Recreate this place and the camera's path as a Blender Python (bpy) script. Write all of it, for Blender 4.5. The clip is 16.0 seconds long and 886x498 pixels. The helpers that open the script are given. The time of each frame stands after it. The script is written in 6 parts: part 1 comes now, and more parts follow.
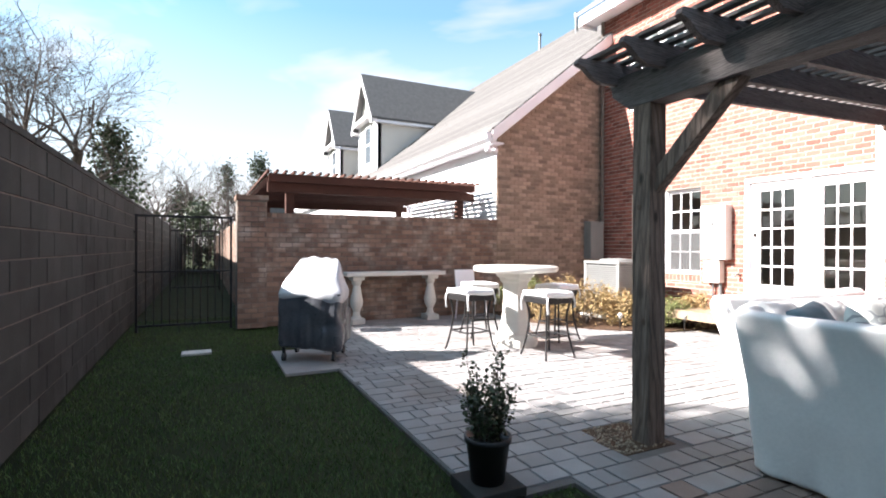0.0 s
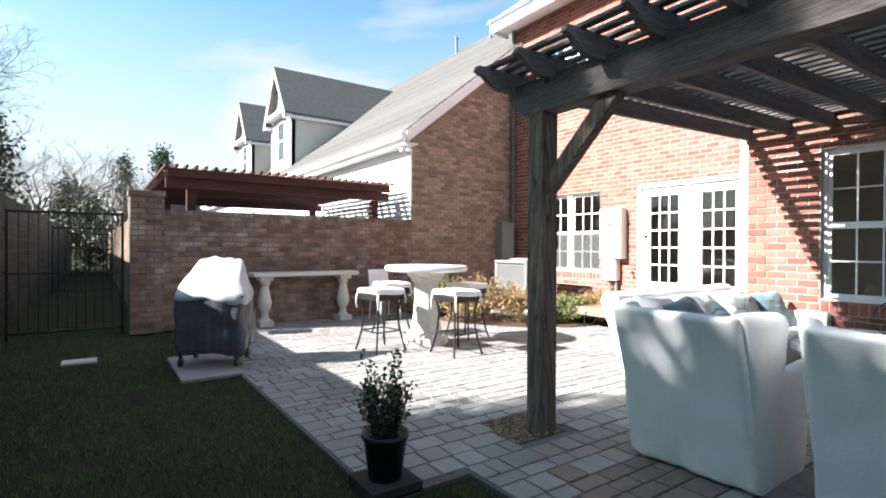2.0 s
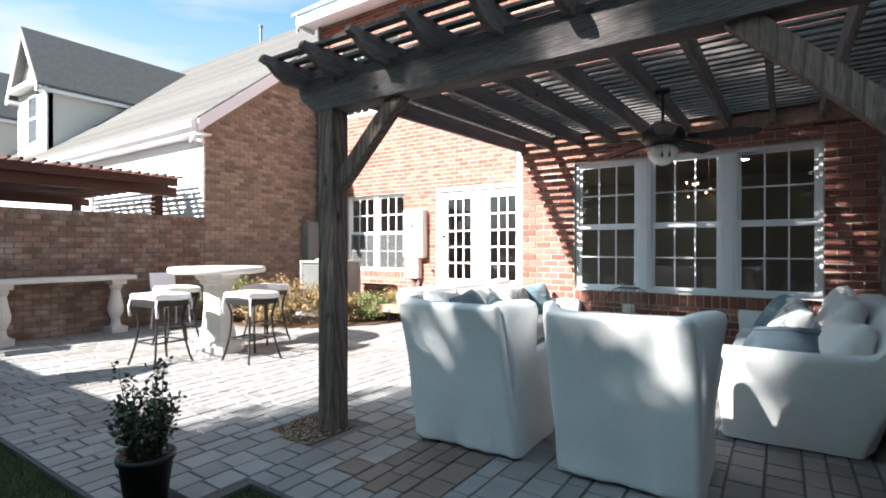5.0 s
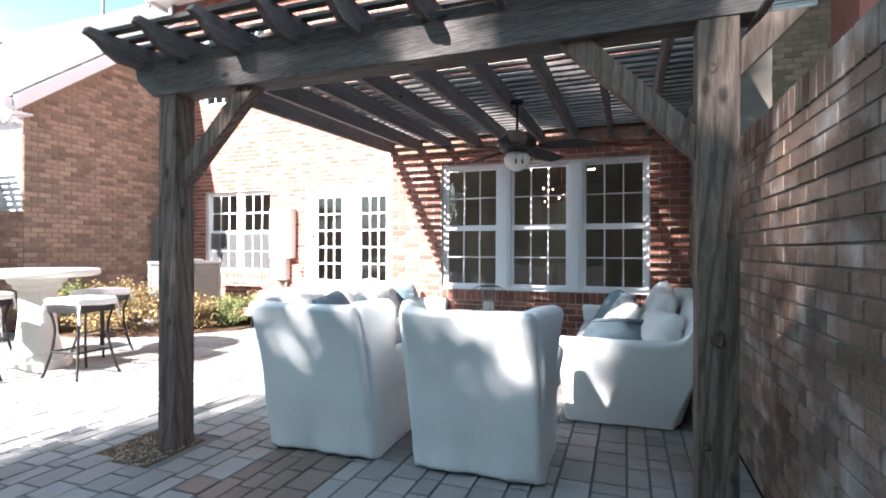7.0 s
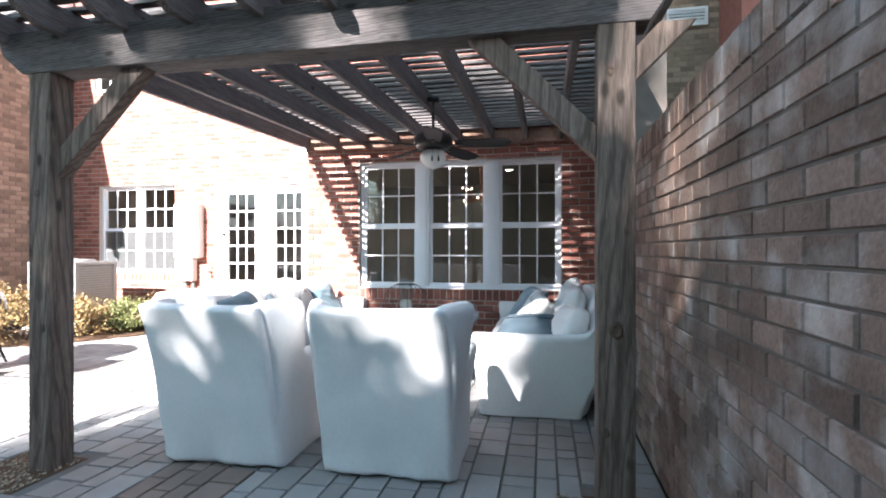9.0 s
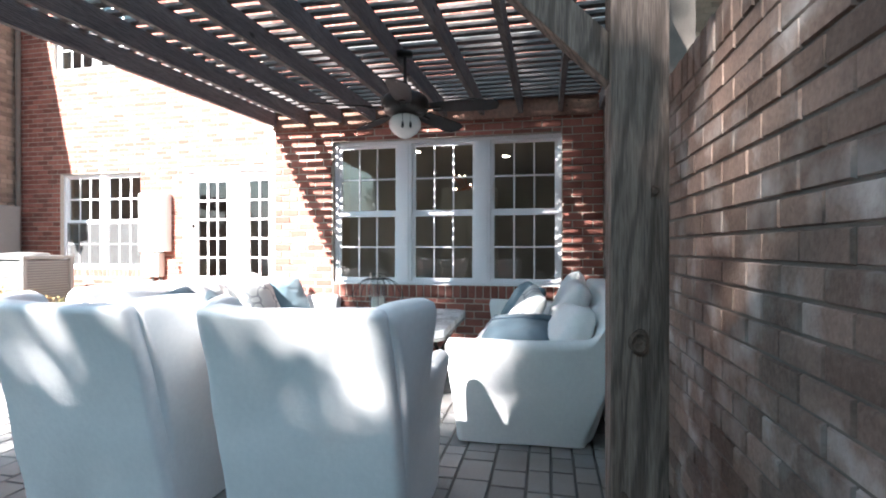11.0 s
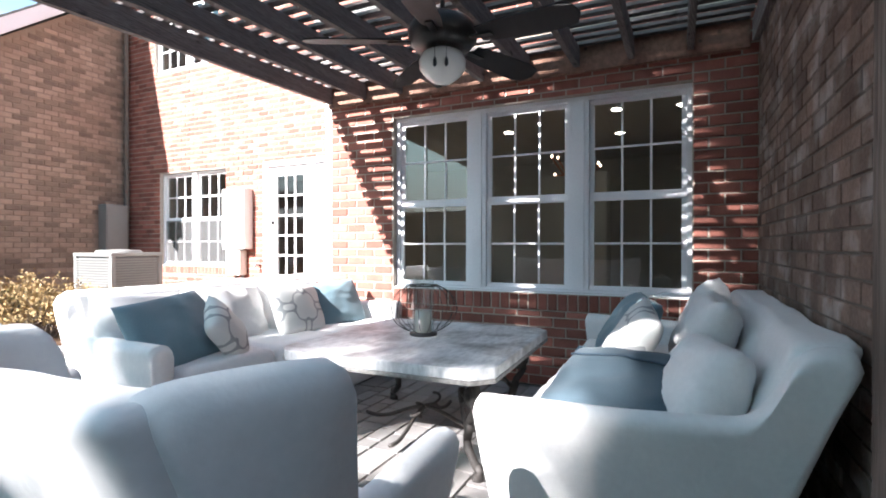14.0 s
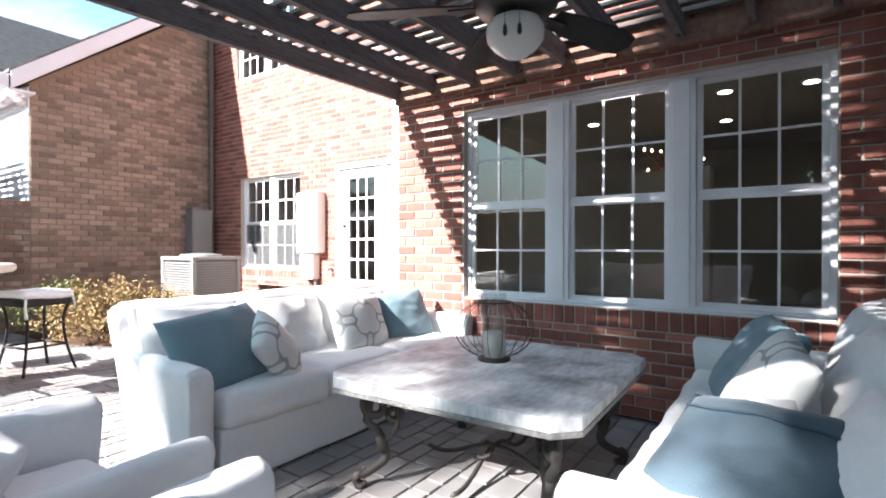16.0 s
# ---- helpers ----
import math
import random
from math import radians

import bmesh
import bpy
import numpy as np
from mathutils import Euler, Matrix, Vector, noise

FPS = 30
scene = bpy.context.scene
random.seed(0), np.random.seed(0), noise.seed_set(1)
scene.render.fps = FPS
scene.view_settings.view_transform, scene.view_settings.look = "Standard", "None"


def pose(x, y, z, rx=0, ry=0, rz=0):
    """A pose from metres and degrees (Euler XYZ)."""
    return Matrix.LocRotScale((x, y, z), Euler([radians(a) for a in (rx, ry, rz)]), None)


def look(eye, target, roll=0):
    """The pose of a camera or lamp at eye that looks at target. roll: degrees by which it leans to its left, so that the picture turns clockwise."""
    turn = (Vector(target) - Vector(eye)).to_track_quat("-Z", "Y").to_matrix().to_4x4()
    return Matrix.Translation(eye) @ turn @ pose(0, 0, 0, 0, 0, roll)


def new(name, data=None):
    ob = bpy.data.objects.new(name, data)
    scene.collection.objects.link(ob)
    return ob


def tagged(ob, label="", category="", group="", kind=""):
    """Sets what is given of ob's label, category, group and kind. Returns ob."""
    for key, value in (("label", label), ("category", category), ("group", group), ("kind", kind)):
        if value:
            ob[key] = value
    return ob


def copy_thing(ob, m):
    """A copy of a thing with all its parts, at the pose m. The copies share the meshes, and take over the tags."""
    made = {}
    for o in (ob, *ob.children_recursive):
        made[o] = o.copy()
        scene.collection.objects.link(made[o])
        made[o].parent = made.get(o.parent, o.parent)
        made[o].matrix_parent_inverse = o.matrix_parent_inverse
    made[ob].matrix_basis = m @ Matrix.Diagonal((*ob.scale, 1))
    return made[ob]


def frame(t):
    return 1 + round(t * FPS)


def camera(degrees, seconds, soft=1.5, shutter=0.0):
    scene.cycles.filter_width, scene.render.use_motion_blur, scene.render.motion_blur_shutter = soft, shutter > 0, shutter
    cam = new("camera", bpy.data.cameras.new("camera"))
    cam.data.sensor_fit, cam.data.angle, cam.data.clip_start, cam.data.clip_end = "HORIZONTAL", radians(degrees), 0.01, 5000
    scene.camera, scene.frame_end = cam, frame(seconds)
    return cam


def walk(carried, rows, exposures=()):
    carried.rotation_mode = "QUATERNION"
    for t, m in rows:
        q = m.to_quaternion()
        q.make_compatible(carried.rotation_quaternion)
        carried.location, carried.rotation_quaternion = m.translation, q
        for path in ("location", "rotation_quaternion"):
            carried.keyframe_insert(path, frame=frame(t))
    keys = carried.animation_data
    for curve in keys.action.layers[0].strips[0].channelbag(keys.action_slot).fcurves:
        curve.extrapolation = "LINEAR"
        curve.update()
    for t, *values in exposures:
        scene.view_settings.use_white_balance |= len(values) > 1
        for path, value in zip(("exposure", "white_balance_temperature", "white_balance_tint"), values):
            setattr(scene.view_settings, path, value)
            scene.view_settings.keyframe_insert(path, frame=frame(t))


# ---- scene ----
cam = camera(83.3, 16.0, soft=1.9)
# seconds, eye, point looked at, lean
PATH = [
    (0, (-0.133, -0.069, 1.286), (0.734, 1.733, 1.28), 0.2),
    (0.5, (-0.112, -0.084, 1.284), (0.782, 1.705, 1.275), 0.4),
    (1, (-0.085, -0.1, 1.281), (0.876, 1.654, 1.275), 0.3),
    (1.5, (-0.067, -0.136, 1.286), (0.978, 1.569, 1.28), 0.3),
    (2, (-0.047, -0.17, 1.288), (1.094, 1.472, 1.282), 0.3),
    (2.5, (-0.015, -0.177, 1.281), (1.227, 1.39, 1.277), 0.2),
    (3, (-0.002, -0.205, 1.282), (1.329, 1.288, 1.278), 0.1),
    (3.5, (0.018, -0.227, 1.274), (1.433, 1.186, 1.271), 0.1),
    (4, (0.039, -0.247, 1.267), (1.538, 1.077, 1.266), 0.1),
    (6.5, (0.103, -0.375, 1.262), (1.938, 0.422, 1.263), 0.0),
    (7, (0.124, -0.396, 1.259), (2.001, 0.295, 1.262), 0.1),
    (7.5, (0.138, -0.418, 1.258), (2.047, 0.177, 1.261), 0.1),
    (8, (0.152, -0.436, 1.256), (2.087, 0.071, 1.257), 0.0),
    (8.5, (0.161, -0.445, 1.25), (2.114, -0.012, 1.254), 0.1),
    (9, (0.189, -0.448, 1.242), (2.149, -0.049, 1.244), 0.0),
    (9.5, (0.282, -0.449, 1.226), (2.244, -0.063, 1.221), 0.0),
    (11.8, (1.376, -0.53, 1.13), (3.319, -0.056, 1.126), -0.1),
    (12, (1.46, -0.535, 1.127), (3.393, -0.02, 1.123), 0.1),
    (12.5, (1.683, -0.55, 1.126), (3.594, 0.042, 1.126), 0.1),
    (13, (1.857, -0.544, 1.13), (3.739, 0.131, 1.128), 0.1),
    (13.5, (2.02, -0.55, 1.136), (3.869, 0.212, 1.128), -0.0),
    (14, (2.193, -0.559, 1.143), (4.0, 0.298, 1.132), 0.0),
    (14.5, (2.333, -0.521, 1.15), (4.085, 0.443, 1.14), 0.2),
    (15, (2.452, -0.462, 1.175), (4.155, 0.586, 1.165), 0.1),
    (15.5, (2.552, -0.416, 1.189), (4.221, 0.685, 1.175), -0.0),
    (16, (2.615, -0.386, 1.194), (4.266, 0.743, 1.185), 0.0),
]
EXPOSURES = [(0.0, 2.26, 6500, 15), (2.0, 2.05, 6400, 9), (4.0, 1.93, 6400, 7), (6.5, 2.57, 6350, 13), (9.0, 2.88, 6300, 14), (12.0, 2.78, 6300, 13), (14.0, 2.57, 6300, 14), (16.0, 2.48, 6300, 14)]
walk(cam, [(t, look(eye, target, roll)) for t, eye, target, roll in PATH], EXPOSURES)

# ---- world, sun and exposure ----
SUN_WAY = Vector((1.0, -0.33, -0.655)).normalized()
world = bpy.data.worlds.new("sky")
scene.world = world
world.use_nodes = True
wn, wl = world.node_tree.nodes, world.node_tree.links
sky = wn.new("ShaderNodeTexSky")
sky.sky_type = "NISHITA"
sky.sun_disc = False
sky.sun_elevation, sky.sun_rotation = radians(31.9), radians(288.3)
sky.air_density, sky.dust_density, sky.ozone_density = 1.0, 1.0, 1.0
geo_in = wn.new("ShaderNodeTexCoord")
stretch = wn.new("ShaderNodeMapping")
stretch.inputs["Scale"].default_value = (1.2, 1.8, 3.2)
stretch.inputs["Rotation"].default_value = (0.3, 0.2, 0.6)
cloud = wn.new("ShaderNodeTexNoise")
cloud.inputs["Scale"].default_value, cloud.inputs["Detail"].default_value, cloud.inputs["Distortion"].default_value = 1.3, 5, 0.6
ramp = wn.new("ShaderNodeValToRGB")
ramp.color_ramp.elements[0].position, ramp.color_ramp.elements[1].position = 0.45, 0.68
split = wn.new("ShaderNodeSeparateXYZ")
low = wn.new("ShaderNodeMapRange")
low.inputs["From Min"].default_value, low.inputs["From Max"].default_value = 0.05, 0.42
low.inputs["To Min"].default_value, low.inputs["To Max"].default_value = 0.95, 0.12
most = wn.new("ShaderNodeMath")
most.operation = "MAXIMUM"
veil = wn.new("ShaderNodeMix")
veil.data_type = "RGBA"
veil.inputs["B"].default_value = (5.4, 5.12, 5.2, 1)
wl.new(geo_in.outputs["Generated"], stretch.inputs["Vector"])
wl.new(stretch.outputs["Vector"], cloud.inputs["Vector"])
wl.new(cloud.outputs["Fac"], ramp.inputs["Fac"])
wl.new(geo_in.outputs["Generated"], split.inputs["Vector"])
wl.new(split.outputs["Z"], low.inputs["Value"])
wl.new(ramp.outputs["Color"], most.inputs[0])
wl.new(low.outputs["Result"], most.inputs[1])
wl.new(most.outputs["Value"], veil.inputs["Factor"])
cast = wn.new("ShaderNodeMix")
cast.data_type, cast.blend_type = "RGBA", "MULTIPLY"
cast.inputs["Factor"].default_value = 1.0
cast.inputs["B"].default_value = (0.78, 1.42, 1.42, 1)
wl.new(sky.outputs["Color"], cast.inputs["A"])
wl.new(cast.outputs["Result"], veil.inputs["A"])
wl.new(veil.outputs["Result"], wn["Background"].inputs["Color"])
wn["Background"].inputs["Strength"].default_value = 0.05

sun = new("sun", bpy.data.lights.new("sun", "SUN"))
sun.data.energy, sun.data.angle, sun.data.color = 5.0, radians(0.55), (1.0, 0.97, 0.93)
sun.matrix_world = look((0, 0, 30), Vector((0, 0, 30)) + SUN_WAY)

# ---- materials ----


def material(name, base, second=None, rough=0.7, metal=0.0, scale=6.0, fine=60.0, bump=0.25, vary=0.0, squash=(1, 1, 1), amount=0.6, dirt=None, dirt_scale=1.2, sheen=0.0, coat=0.0, knots=None, grain=None):
    """A surface: two colours mixed by noise at two sizes, relief, and a shift of tone from piece to piece."""
    m = bpy.data.materials.new(name)
    m.use_nodes = True
    n, l = m.node_tree.nodes, m.node_tree.links
    p = n["Principled BSDF"]
    p.inputs["Metallic"].default_value = metal
    p.inputs["Sheen Weight"].default_value = sheen
    p.inputs["Coat Weight"].default_value = coat
    p.inputs["Specular IOR Level"].default_value = 0.15 if rough > 0.74 else 0.45
    g = n.new("ShaderNodeNewGeometry")
    mp = n.new("ShaderNodeMapping")
    mp.inputs["Scale"].default_value = squash
    l.new(g.outputs["Position"], mp.inputs["Vector"])
    a, b = n.new("ShaderNodeTexNoise"), n.new("ShaderNodeTexNoise")
    a.inputs["Scale"].default_value, a.inputs["Detail"].default_value = scale, 4
    b.inputs["Scale"].default_value, b.inputs["Detail"].default_value = fine, 3
    l.new(mp.outputs["Vector"], a.inputs["Vector"])
    l.new(mp.outputs["Vector"], b.inputs["Vector"])
    mean = n.new("ShaderNodeMath")
    mean.operation = "MULTIPLY_ADD"
    mean.inputs[1].default_value = 0.5
    half = n.new("ShaderNodeMath")
    half.operation = "MULTIPLY"
    half.inputs[1].default_value = 0.5
    l.new(b.outputs["Fac"], half.inputs[0])
    l.new(a.outputs["Fac"], mean.inputs[0])
    l.new(half.outputs[0], mean.inputs[2])
    rng = n.new("ShaderNodeMapRange")
    rng.inputs["From Min"].default_value, rng.inputs["From Max"].default_value = 0.36, 0.64
    rng.inputs["To Max"].default_value = amount
    l.new(mean.outputs[0], rng.inputs["Value"])
    mix = n.new("ShaderNodeMix")
    mix.data_type = "RGBA"
    mix.inputs["A"].default_value = (*base, 1)
    mix.inputs["B"].default_value = (*(second or [c * 0.7 for c in base]), 1)
    l.new(rng.outputs["Result"], mix.inputs["Factor"])
    colour = mix.outputs["Result"]
    if dirt:
        d = n.new("ShaderNodeTexNoise")
        d.inputs["Scale"].default_value, d.inputs["Detail"].default_value = dirt_scale, 6
        l.new(g.outputs["Position"], d.inputs["Vector"])
        dr = n.new("ShaderNodeMapRange")
        dr.inputs["From Min"].default_value, dr.inputs["From Max"].default_value = 0.5, 0.72
        dr.inputs["To Max"].default_value = 0.85
        l.new(d.outputs["Fac"], dr.inputs["Value"])
        dm = n.new("ShaderNodeMix")
        dm.data_type = "RGBA"
        dm.inputs["B"].default_value = (*dirt, 1)
        l.new(dr.outputs["Result"], dm.inputs["Factor"])
        l.new(colour, dm.inputs["A"])
        colour = dm.outputs["Result"]
    if grain:
        gp = n.new("ShaderNodeMapping")
        gp.inputs["Scale"].default_value = grain
        l.new(g.outputs["Position"], gp.inputs["Vector"])
        wv = n.new("ShaderNodeTexWave")
        wv.wave_type, wv.bands_direction = "BANDS", "DIAGONAL"
        wv.inputs["Scale"].default_value, wv.inputs["Distortion"].default_value = 9.0, 7.0
        wv.inputs["Detail"].default_value, wv.inputs["Detail Scale"].default_value = 3.0, 1.4
        l.new(gp.outputs["Vector"], wv.inputs["Vector"])
        gr = n.new("ShaderNodeMapRange")
        gr.inputs["From Min"].default_value, gr.inputs["From Max"].default_value = 0.0, 0.45
        gr.inputs["To Min"].default_value, gr.inputs["To Max"].default_value = 0.6, 0.0
        l.new(wv.outputs["Fac"], gr.inputs["Value"])
        gm = n.new("ShaderNodeMix")
        gm.data_type = "RGBA"
        gm.inputs["B"].default_value = (*[c * 0.25 for c in base], 1)
        l.new(gr.outputs["Result"], gm.inputs["Factor"])
        l.new(colour, gm.inputs["A"])
        colour = gm.outputs["Result"]
    if knots:
        kp = n.new("ShaderNodeMapping")
        kp.inputs["Scale"].default_value = knots
        l.new(g.outputs["Position"], kp.inputs["Vector"])
        vo = n.new("ShaderNodeTexVoronoi")
        vo.inputs["Scale"].default_value = 1.0
        l.new(kp.outputs["Vector"], vo.inputs["Vector"])
        kr = n.new("ShaderNodeMapRange")
        kr.inputs["From Min"].default_value, kr.inputs["From Max"].default_value = 0.06, 0.14
        kr.inputs["To Min"].default_value, kr.inputs["To Max"].default_value = 0.85, 0.0
        l.new(vo.outputs["Distance"], kr.inputs["Value"])
        km = n.new("ShaderNodeMix")
        km.data_type = "RGBA"
        km.inputs["B"].default_value = (0.03, 0.024, 0.02, 1)
        l.new(kr.outputs["Result"], km.inputs["Factor"])
        l.new(colour, km.inputs["A"])
        colour = km.outputs["Result"]
    if vary:
        oi = n.new("ShaderNodeObjectInfo")
        add = n.new("ShaderNodeMath")
        add.operation = "ADD"
        l.new(oi.outputs["Random"], add.inputs[0])
        l.new(g.outputs["Random Per Island"], add.inputs[1])
        fr = n.new("ShaderNodeMath")
        fr.operation = "FRACT"
        l.new(add.outputs[0], fr.inputs[0])
        vr = n.new("ShaderNodeMapRange")
        vr.inputs["To Min"].default_value, vr.inputs["To Max"].default_value = 1 - vary, 1 + vary
        l.new(fr.outputs[0], vr.inputs["Value"])
        hs = n.new("ShaderNodeHueSaturation")
        l.new(vr.outputs["Result"], hs.inputs["Value"])
        l.new(colour, hs.inputs["Color"])
        colour = hs.outputs["Color"]
    l.new(colour, p.inputs["Base Color"])
    rr = n.new("ShaderNodeMapRange")
    rr.inputs["To Min"].default_value, rr.inputs["To Max"].default_value = max(rough - 0.12, 0.03), min(rough + 0.12, 1)
    l.new(a.outputs["Fac"], rr.inputs["Value"])
    l.new(rr.outputs["Result"], p.inputs["Roughness"])
    if bump:
        bp = n.new("ShaderNodeBump")
        bp.inputs["Strength"].default_value, bp.inputs["Distance"].default_value = bump, 0.01
        l.new(mean.outputs[0], bp.inputs["Height"])
        l.new(bp.outputs["Normal"], p.inputs["Normal"])
    return m


def glass_pane(name, gloss=1.0):
    m = bpy.data.materials.new(name)
    m.use_nodes = True
    n, l = m.node_tree.nodes, m.node_tree.links
    n.remove(n["Principled BSDF"])
    clear, shine, mx, fr = n.new("ShaderNodeBsdfTransparent"), n.new("ShaderNodeBsdfGlossy"), n.new("ShaderNodeMixShader"), n.new("ShaderNodeLayerWeight")
    clear.inputs["Color"].default_value = (0.86, 0.89, 0.88, 1)
    shine.inputs["Roughness"].default_value = 0.0
    fr.inputs["Blend"].default_value = 0.5
    pw, sc = n.new("ShaderNodeMath"), n.new("ShaderNodeMath")
    pw.operation, sc.operation = "POWER", "MULTIPLY_ADD"
    pw.inputs[1].default_value, sc.inputs[1].default_value, sc.inputs[2].default_value = 4.0, 0.9, 0.045 * gloss
    l.new(fr.outputs["Facing"], pw.inputs[0])
    l.new(pw.outputs[0], sc.inputs[0])
    l.new(sc.outputs[0], mx.inputs[0])
    l.new(clear.outputs[0], mx.inputs[1])
    l.new(shine.outputs[0], mx.inputs[2])
    l.new(mx.outputs[0], n["Material Output"].inputs["Surface"])
    return m


def lit(name, colour, power):
    m = bpy.data.materials.new(name)
    m.use_nodes = True
    p = m.node_tree.nodes["Principled BSDF"]
    p.inputs["Emission Color"].default_value = (*colour, 1)
    p.inputs["Emission Strength"].default_value = power
    return m


RED_BRICK = material("red_brick", (0.32, 0.125, 0.095), (0.18, 0.07, 0.058), 0.85, scale=9, fine=90, bump=0.35, vary=0.32)
TAN_BRICK = material("tan_brick", (0.30, 0.22, 0.168), (0.175, 0.128, 0.102), 0.88, scale=9, fine=90, bump=0.35, vary=0.34)
TAN_MORTAR = material("tan_mortar", (0.27, 0.21, 0.16), (0.18, 0.14, 0.11), 0.95, scale=20, fine=150, bump=0.3)
BROWN_BRICK = material("brown_brick", (0.235, 0.15, 0.11), (0.12, 0.08, 0.065), 0.9, scale=5, fine=80, bump=0.45, vary=0.32, dirt=(0.34, 0.29, 0.25), dirt_scale=3.5)
GREY_BRICK = material("weathered_brick", (0.235, 0.165, 0.132), (0.095, 0.066, 0.054), 0.88, scale=7, fine=70, bump=0.9, vary=0.3, dirt=(0.42, 0.38, 0.35), dirt_scale=5.0)
MORTAR = material("mortar", (0.46, 0.40, 0.34), (0.33, 0.28, 0.24), 0.95, scale=20, fine=150, bump=0.3)
DARK_MORTAR = material("dark_mortar", (0.17, 0.145, 0.125), (0.1, 0.085, 0.075), 0.95, scale=12, fine=150, bump=0.3)
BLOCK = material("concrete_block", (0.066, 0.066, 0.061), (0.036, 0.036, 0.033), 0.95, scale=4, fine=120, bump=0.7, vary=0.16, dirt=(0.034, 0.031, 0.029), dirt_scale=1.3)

PAVER = material("concrete_paver", (0.30, 0.288, 0.28), (0.205, 0.197, 0.193), 0.8, scale=4, fine=110, bump=0.35, vary=0.14, dirt=(0.21, 0.172, 0.15), dirt_scale=0.8)
SAND = material("paver_joint_sand", (0.15, 0.138, 0.128), (0.1, 0.092, 0.086), 0.95, scale=20, fine=180)
WHITE = material("white_paint", (0.8, 0.785, 0.805), (0.72, 0.71, 0.725), 0.45, scale=3, fine=60, bump=0.05)
SIDING = material("painted_siding", (0.62, 0.6, 0.55), (0.55, 0.53, 0.48), 0.6, scale=2, fine=50, bump=0.05)
SHINGLE = material("asphalt_shingle", (0.13, 0.122, 0.116), (0.075, 0.071, 0.068), 0.92, scale=10, fine=130, bump=0.5, vary=0.2)
DARK_SHINGLE = material("dark_asphalt_shingle", (0.2, 0.195, 0.19), (0.11, 0.107, 0.105), 0.92, scale=8, fine=60, bump=0.5, vary=0.2)
WOOD = material("weathered_timber", (0.215, 0.184, 0.176), (0.1, 0.085, 0.081), 0.85, scale=3, fine=26, bump=0.5, vary=0.12, squash=(0.8, 9, 9), amount=0.9, knots=(3.2, 7, 7), grain=(0.35, 5, 5))
WOOD_Y = material("weathered_timber_across", (0.175, 0.155, 0.15), (0.08, 0.07, 0.068), 0.85, scale=3, fine=26, bump=0.5, vary=0.12, squash=(9, 0.8, 9), amount=0.9, knots=(7, 3.2, 7), grain=(5, 0.35, 5))
WOOD_Z = material("weathered_timber_upright", (0.235, 0.178, 0.148), (0.085, 0.062, 0.05), 0.85, scale=3.2, fine=30, bump=0.7, vary=0.1, squash=(9, 9, 0.5), amount=0.95, knots=(6, 6, 2.6), grain=(1.25, 1.25, 0.15))
RED_WOOD = material("reddish_timber", (0.3, 0.165, 0.12), (0.14, 0.08, 0.06), 0.8, scale=3, fine=26, bump=0.6, vary=0.12, squash=(0.8, 9, 9), amount=0.95, knots=(3.2, 7, 7))
KNOT = material("timber_knot", (0.16, 0.11, 0.085), (0.06, 0.042, 0.034), 0.8, scale=22, fine=120, bump=0.5, amount=0.9)
DARK_WOOD = material("brown_stained_timber", (0.085, 0.04, 0.03), (0.05, 0.025, 0.02), 0.75, scale=3, fine=30, bump=0.3, vary=0.15)
DARK_GLASS = material("dark_window_glass", (0.04, 0.045, 0.05), (0.06, 0.065, 0.07), 0.12, scale=1, fine=4, bump=0)
SOIL = material("lawn_soil", (0.026, 0.034, 0.01), (0.018, 0.021, 0.009), 0.95, scale=3, fine=60, bump=0.6, amount=0.9)
GRASS = material("grass_blades", (0.075, 0.135, 0.042), (0.14, 0.165, 0.075), 0.75, scale=1.6, fine=40, bump=0, vary=0.5)
IRON = material("black_iron", (0.02, 0.02, 0.021), (0.035, 0.03, 0.028), 0.5, metal=0.6, scale=12, fine=90, bump=0.1)
GLASS = glass_pane("window_glass", 1.8)
def veil_cloth(name, colour, cover):
    m = bpy.data.materials.new(name)
    m.use_nodes = True
    n, l = m.node_tree.nodes, m.node_tree.links
    clear, mx = n.new("ShaderNodeBsdfTransparent"), n.new("ShaderNodeMixShader")
    p = n["Principled BSDF"]
    p.inputs["Base Color"].default_value, p.inputs["Roughness"].default_value = (*colour, 1), 0.9
    mx.inputs[0].default_value = cover
    l.new(clear.outputs[0], mx.inputs[1])
    l.new(p.outputs[0], mx.inputs[2])
    l.new(mx.outputs[0], n["Material Output"].inputs["Surface"])
    return m


SCREEN = veil_cloth("grey_insect_screen", (0.12, 0.12, 0.12), 0.35)
ROOM = material("room_wall", (0.40, 0.40, 0.395), (0.34, 0.34, 0.335), 0.8, scale=2, fine=40, bump=0.05)
ROOM_FLOOR = material("room_floor", (0.3, 0.22, 0.15), (0.22, 0.16, 0.1), 0.4, scale=3, fine=40, squash=(1, 8, 1))
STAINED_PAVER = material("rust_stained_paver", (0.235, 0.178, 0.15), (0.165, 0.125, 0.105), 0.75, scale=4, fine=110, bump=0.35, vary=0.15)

# ---- mesh tools ----


